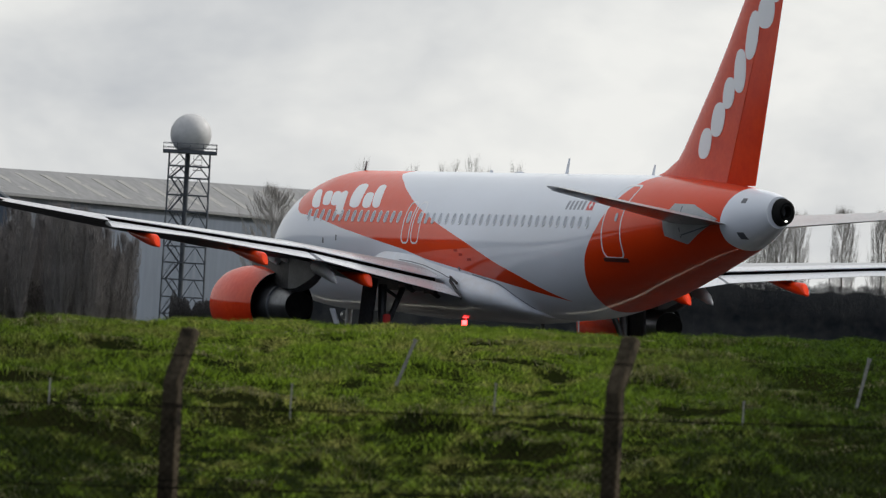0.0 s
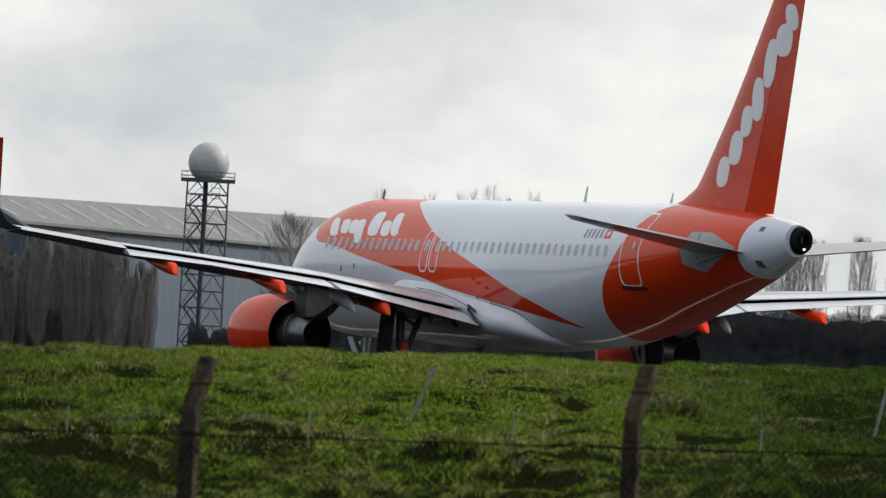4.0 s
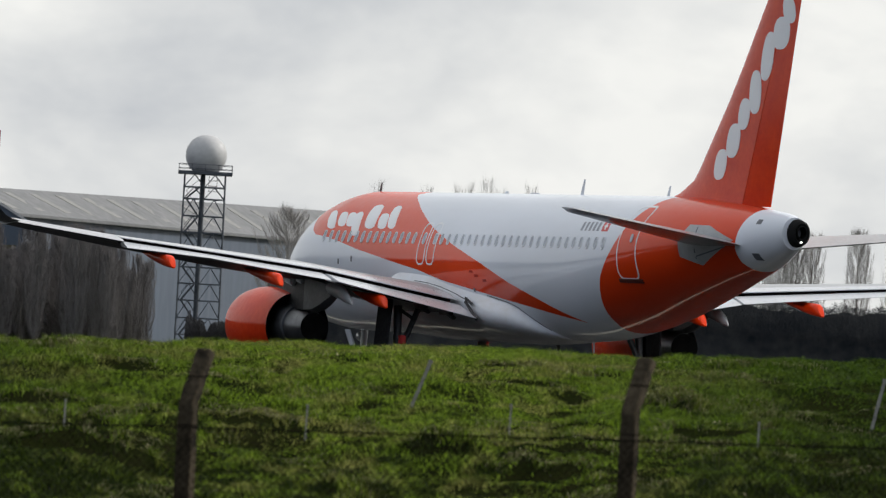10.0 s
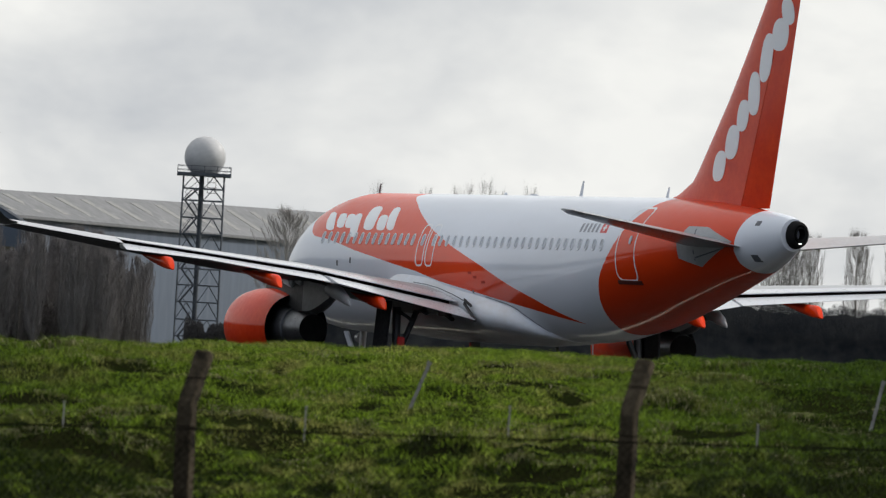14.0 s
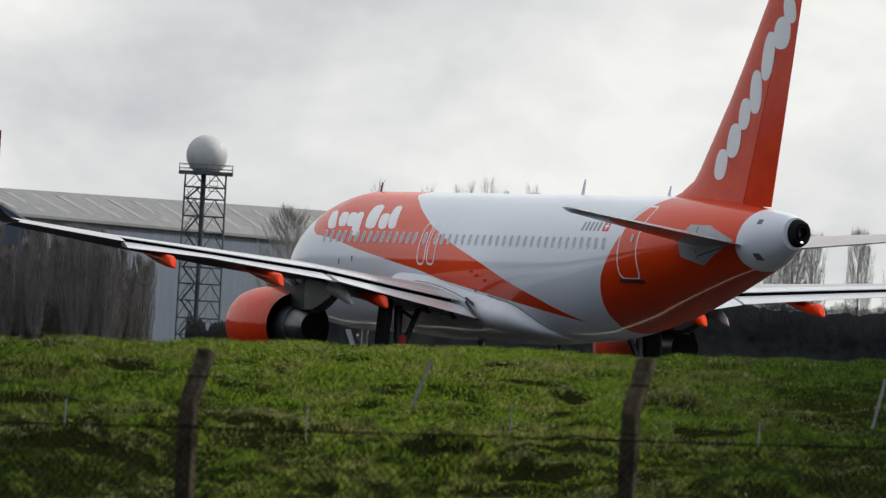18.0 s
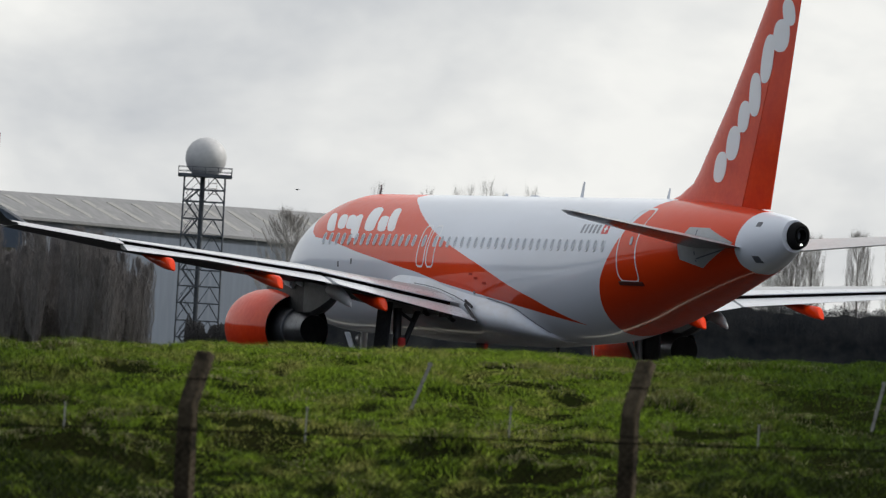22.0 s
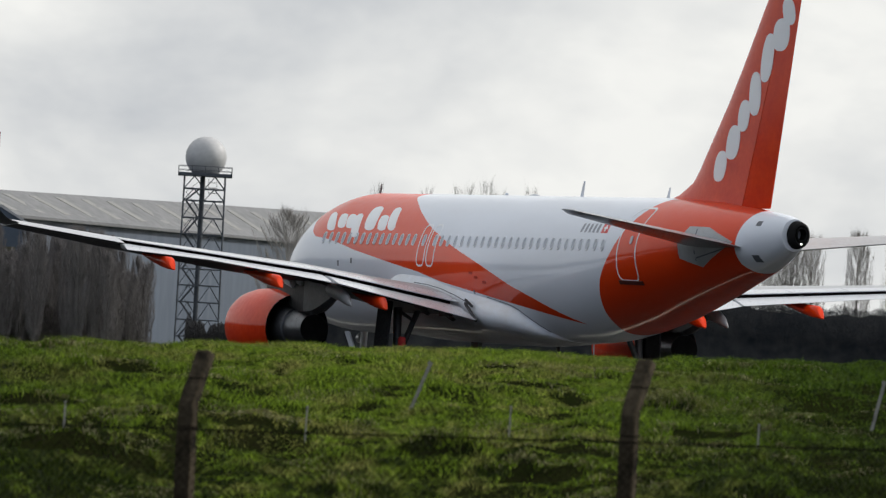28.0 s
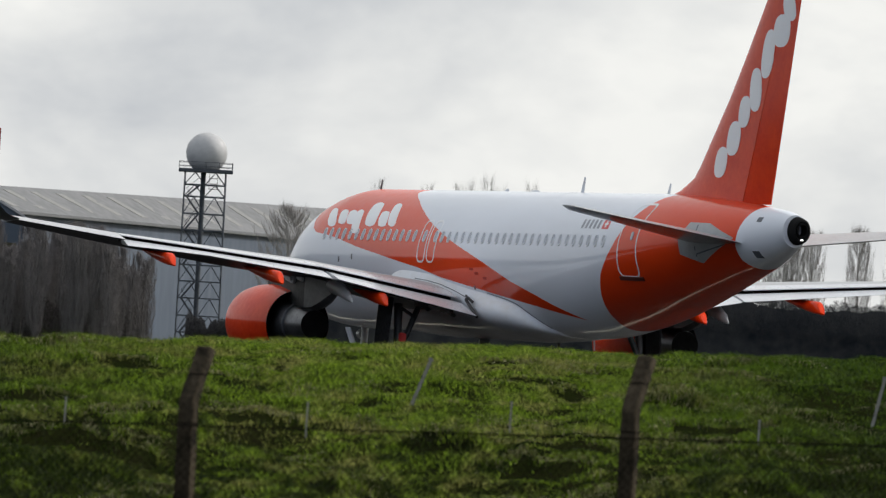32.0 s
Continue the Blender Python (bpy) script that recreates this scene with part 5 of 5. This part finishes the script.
def bare_tree(height, width, seed, upright=0.85, limbs=60, twigs=14, clear=0.12, mats=None, name="poplar_tree", twig_r=0.028, label="tall bare winter poplar", shape=0.75, limb_r=0.004):
    """Trunk and limbs, and a crown of fine twigs; most of them reach upwards."""
    rnd = random.Random(seed)
    tv, tf, cv, cf = [], [], [], []
    p, r = Vector((0, 0, -0.3)), 0.016 * height
    axis = []
    n = 9
    for i in range(n):
        q = Vector((rnd.uniform(-0.012, 0.012) * height, rnd.uniform(-0.012, 0.012) * height, 0)) * (i / n) + Vector((0, 0, height * (i + 1) / n))
        r2 = max(0.02, 0.016 * height * (1 - (i + 1) / n) ** 0.9)
        limb_tris(tv, tf, p, q, r, r2)
        axis.append((p, q))
        p, r = q, r2
    for k in range(limbs):
        f = clear + (0.97 - clear) * ((k + rnd.random()) / limbs) ** 1.15
        i = min(n - 1, int(f * n))
        base = axis[i][0].lerp(axis[i][1], f * n - i)
        reach = width * 0.5 * (math.sin(math.pi * min(1, 0.16 + f * shape)) ** 0.7) * rnd.uniform(0.55, 1.1)
        a = rnd.uniform(0, 2 * math.pi)
        out = Vector((math.cos(a), math.sin(a), 0))
        ln = reach / max(0.2, math.sqrt(1 - upright ** 2))
        ln = min(ln, height * (1.02 - f) + 0.6)
        tip = base + (out * math.sqrt(1 - upright ** 2) + Vector((0, 0, upright))) * ln
        mid = base.lerp(tip, 0.5) + out * ln * 0.12
        r0 = limb_r * height * (1.15 - f)
        limb_tris(tv, tf, base, mid, r0, r0 * 0.65)
        limb_tris(tv, tf, mid, tip, r0 * 0.65, r0 * 0.2)
        for j in range(twigs):
            g = rnd.uniform(0.15, 1.0)
            s = base.lerp(mid, g * 2) if g < 0.5 else mid.lerp(tip, g * 2 - 1)
            b2 = a + rnd.uniform(-2.2, 2.2)
            e = s + Vector((math.cos(b2) * rnd.uniform(0.12, 0.5), math.sin(b2) * rnd.uniform(0.12, 0.5), rnd.uniform(0.35, 1.0) if upright > 0.6 else rnd.uniform(-0.1, 0.8))) * (0.055 * height + 0.35) * rnd.uniform(0.5, 1.2)
            side_ = Vector((math.sin(b2 * 3), math.cos(b2 * 3), 0)) * twig_r * 2.4
            i0 = len(cv)
            cv += [s - side_, s + side_, e]
            cf.append((i0, i0 + 1, i0 + 2))
    mats = mats or (M_BARK, M_TWIG)
    ob = thing(name, label, "tree")
    t = new("trunk", mesh_of("trunk", tv, tf, mats[0]))
    t.parent = ob
    c = new("crown", mesh_of("crown", cv, cf, mats[1]))
    c.parent = ob
    return ob


def plant(tree, a, d, scale, turn, group):
    ob = copy_thing(tree, Matrix.Translation(at(d, a, -0.06)) @ Matrix.Rotation(turn, 4, "Z"))
    ob.scale = (scale, scale, scale)
    return tagged(ob, group=group)


def build_trees():
    rnd = random.Random(4)
    kinds = [bare_tree(22, 4.2, s, upright=0.95, limbs=180, twigs=160, clear=0.05, twig_r=0.0019, limb_r=0.00045, mats=(M_BARK, M_TWIG)) for s in (11, 12, 13)]
    sparse = bare_tree(27, 3.2, 15, upright=0.95, limbs=80, twigs=30, clear=0.2, twig_r=0.0036, limb_r=0.0006, mats=(M_BARK, M_GROVE), label="thin bare poplar top showing over the hull")
    # poplar row beyond the taxiway
    row = [(48.2, 18.5), (50.0, 19.5), (51.9, 20.0), (54.3, 21.3), (60.9, 22.2), (66.6, 22.0), (70.2, 22.5), (-9.6, 25.2), (-2.6, 24.9), (1.8, 25.2), (3.4, 25.6), (5.9, 26.4), (7.7, 24.9), (12.2, 25.8), (20, 21), (30, 20.5), (38, 20), (44, 19.5)]
    for i, (a, h) in enumerate(row):
        d = 1650 if a > 15 else 1600
        t = kinds[i % 3]
        if i < 3:
            t.matrix_basis = Matrix.Translation(at(d, a, -0.06))
            t.scale = (h / 22,) * 3
            tagged(t, group="poplar row")
        else:
            if a == -9.6:
                sparse.matrix_basis = Matrix.Translation(at(d, a, -0.06))
                sparse.scale = (h / 27,) * 3
                tagged(sparse, group="poplar row")
            elif a < 15:
                plant(sparse, a, d, h / 27, rnd.uniform(0, 6), "poplar row")
            else:
                plant(t, a, d, h / 22, rnd.uniform(0, 6), "poplar row")
    # grove before the hangar
    grove = [bare_tree(14.5, 2.9, s, upright=0.965, limbs=100, twigs=110, clear=0.02, twig_r=0.0052, limb_r=0.0010, shape=0.84, label="slender bare tree in a dense grove", name="bare_tree", mats=(M_BARK, M_GROVETWIG)) for s in (21, 22, 23, 24, 25, 26)]
    spots = []
    for k in range(76):
        a = -59.5 + k * 0.345 + rnd.uniform(-0.35, 0.35)
        spots.append((a, 1300 + rnd.uniform(-16, 16), rnd.uniform(0.62, 0.95) * (1.0 if a < -38 else 0.84)))
    for i, (a, d, s) in enumerate(spots):
        t = grove[i % 6]
        if i < 6:
            t.matrix_basis = Matrix.Translation(at(d, a, -0.06))
            t.scale = (s, s, s)
            tagged(t, group="grove by the hangar")
        else:
            plant(t, a, d, s, rnd.uniform(0, 6), "grove by the hangar")
    thicket("undergrowth", "dark tangled undergrowth at the foot of the grove", 110000, -60, -34.2, 1300, 12, 4.6, M_SCRUB, 5, 1.1, 0.9, 0.5)
    # round-headed tree by the hangar, scrub at the tower's foot
    t = bare_tree(18.0, 9.5, 31, upright=0.74, limbs=170, twigs=110, clear=0.2, mats=(M_GROVE, M_GROVE), label="bare round-headed winter tree by the hangar", name="bare_tree", twig_r=0.0045, shape=0.85, limb_r=0.0010)
    t.matrix_basis = Matrix.Translation(at(1350, -18.4, -0.06))
    thicket("tower_scrub", "dense bare scrub at the foot of the tower", 60000, -30.5, -22.4, 1362, 3, 3.6, M_TOWERSCRUB, 43, 1.5, 1.0, 0.5)


def thicket(name, label, count, a0, a1, d, deep, high, mat, seed, rough=1.0, coarse=1.0, heart=0.66, spread=1.0, fall=0.0):
    """A belt of leafless scrub: countless short twigs that thin out towards the top."""
    rs = np.random.RandomState(seed)
    a = a0 + (a1 - a0) * rs.rand(count)
    dd = d + deep * (rs.rand(count) * 2 - 1)
    crown = high - fall * np.clip(a - 30, 0, 30) + rough * (1.6 * L1(a / 3.1 + seed, dd / 9) + 1.5 * L2(a / 1.1, dd / 5 + seed) + 1.0 * L3(a / 0.45, dd / 3))
    z = -0.1 + (crown + 0.1) * (1 - spread * (1 - rs.rand(count) ** 0.8))
    ln = (0.08 + 0.22 * rs.rand(count)) * coarse
    wd = (0.012 + 0.03 * rs.rand(count)) * coarse
    lx, ly = rs.randn(count) * 0.3 * ln, rs.randn(count) * 0.3 * ln
    t = rs.rand(count) * 6.283
    x, y = EYE[0] + AHEAD.x * dd + RIGHT.x * a, EYE[1] + AHEAD.y * dd + RIGHT.y * a
    co = np.empty((count, 3, 3))
    co[:, 0] = np.stack([x - np.cos(t) * wd, y - np.sin(t) * wd, z], 1)
    co[:, 1] = np.stack([x + np.cos(t) * wd, y + np.sin(t) * wd, z], 1)
    co[:, 2] = np.stack([x + lx, y + ly, z + ln], 1)
    me = bpy.data.meshes.new(name)
    verts, faces = co.reshape(-1, 3).tolist(), np.arange(count * 3).reshape(-1, 3).tolist()
    # the matted heart of the belt
    step = 0.25 if high < 15 else 2.0
    for k in range(int((a1 - a0) / step) + 1):
        u = a0 + k * step
        top = max(0.4, (high - fall * min(max(u - 30, 0), 30)) * heart + rough * (1.6 * float(L1(u / 3.1 + seed, d / 9)) + 0.7 * float(L3(u / 0.8, 3.0)) + 0.3 * float(L2(u / 0.33, 7.0))))
        i = len(verts)
        verts += [tuple(at(d - 2.0, u, -0.1)), tuple(at(d - 0.8, u, top * 0.7)), tuple(at(d + 0.3, u, top)), tuple(at(d + 2.0, u, -0.1))]
        if k:
            faces += [(i - 4 + j, i - 3 + j, i + 1 + j, i + j) for j in range(3)]
    me.from_pydata(verts, [], faces)
    me.materials.append(mat)
    tagged(new(name, me), label, "scrub", kind="stuff")


build_tower()
build_hangar()
build_trees()
# treeline added out of view, to darken the reflections in fin and hull
thicket("reflection_treeline", "unseen dark treeline added for the reflections in the fin", 30000, -760, -60, 560, 12, 13, M_HEDGE, 91, 2.0, 1.5, 0.84)
thicket("hedge_belt", "dark leafless scrub belt along the airfield", 460000, -20, 80, 1500, 9, 11.5, M_HEDGE, 77, 0.6, 0.7, 0.93, 0.42, 0.03)
bm = bmesh.new()
block(bm, (0, 0, 5.9), (7.5, 5, 11.8), None, 0.05)
shed = part("shed_wall", bm, M_SHED, None, smooth=False, m=Matrix.Translation(at(1324, -53.6, 0)))
shed.name = "small_building"
tagged(shed, "ochre small building beside the grove", "building")

stake(-0.26, 102.4, 0.50, 25, 0.05)
stake(3.94, 102, 0.47, 15, 0.045)
for a in (-1.09, 0.66, 2.80, -3.17):
    stake(a, 97, 0.30 if a < 1.5 else 0.26, 1, 0.026, "short pale marker stake in the grass")
build_fence()
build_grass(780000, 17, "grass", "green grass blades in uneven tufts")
build_grass(480000, 29, "dry_grass", "pale dead grass hanging over small ledges", True)


# ---- a bird that crosses the sky
def build_bird():
    ob = thing("bird", "small dark bird flying across the grey sky", "bird", Matrix.Translation(at(1000, -22, 20)))
    bm = loft([ring_x(x * 0.75, 0, z * 0.75, r * 0.75, r * 0.7, 12) for x, z, r in ((0.24, 0.0, 0.008), (0.20, 0.01, 0.035), (0.13, 0.012, 0.05), (0.0, 0.0, 0.07), (-0.12, -0.005, 0.05), (-0.2, 0.0, 0.02))])
    part("body", bm, M_BIRD, ob)
    bm = loft([[(x, -w, 0.0), (x, w, 0.0), (x, w, 0.012), (x, -w, 0.012)] for x, w in ((-0.12, 0.015), (-0.18, 0.038), (-0.25, 0.055))])
    part("tail", bm, M_BIRD, ob, smooth=False)
    wings = []
    for side in (-1, 1):
        bm = loft([[(le, side * y, z), ((le + te) / 2, side * y, z + 0.012), (te, side * y, z), ((le + te) / 2, side * y, z - 0.006)] for y, le, te, z in ((0.0, 0.07, -0.075, 0), (0.11, 0.09, -0.07, 0.015), (0.22, 0.07, -0.045, 0.012), (0.31, 0.0, -0.045, 0.0), (0.36, -0.045, -0.06, -0.01))])
        wings.append((side, part("wing", bm, M_BIRD, ob, m=pose(0, side * 0.04, 0.03))))
    return ob, wings


bird, bird_wings = build_bird()


# ------------------------------------------------------------------ what moves
def motions():
    # the bird flies level from one side of the field to the other, beating its wings
    turn_to = Matrix((RIGHT, -AHEAD, Vector((0, 0, 1)))).transposed().to_4x4()
    spots = [(0.0, -249.7, 11.0), (10.0, -142.2, 12.5), (18.0, -56.2, 14.0), (20.0, -34.7, 14.76), (20.5, -28.95, 15.18), (21.0, -23.66, 15.62), (21.5, -18.59, 15.75), (22.0, -13.12, 15.7), (22.6, -6.7, 14.9), (24.0, 8.3, 12.6), (28.0, 51.3, 9.5), (32.0, 94.3, 8.0)]
    walk(bird, [(t, Matrix.Translation(at(1000, a, z)) @ turn_to) for t, a, z in spots])
    for side, wing in bird_wings:
        beats = [(0.16 * k, pose(0, side * 0.04, 0.03, side * (28 if k % 2 else -14), 0, 0)) for k in range(200)]
        walk(wing, beats + [(32.0, pose(0, side * 0.04, 0.03, side * -14, 0, 0))])
    # the beacon's lamp head turns once in 1.0926 s and shines at the viewer at the start
    turn = 1.0926
    toward = math.degrees(math.atan2(EYE[1], EYE[0] - 14.55))
    rows, k = [], 0
    while k * turn / 6 < 32.0:
        rows.append((k * turn / 6, pose(14.55, 0, 1.50, 0, 0, toward + 60 * k)))
        k += 1
    rows.append((32.0, pose(14.55, 0, 1.50, 0, 0, toward + 360 * 32.0 / turn)))
    walk(lamp_head, rows)


motions()
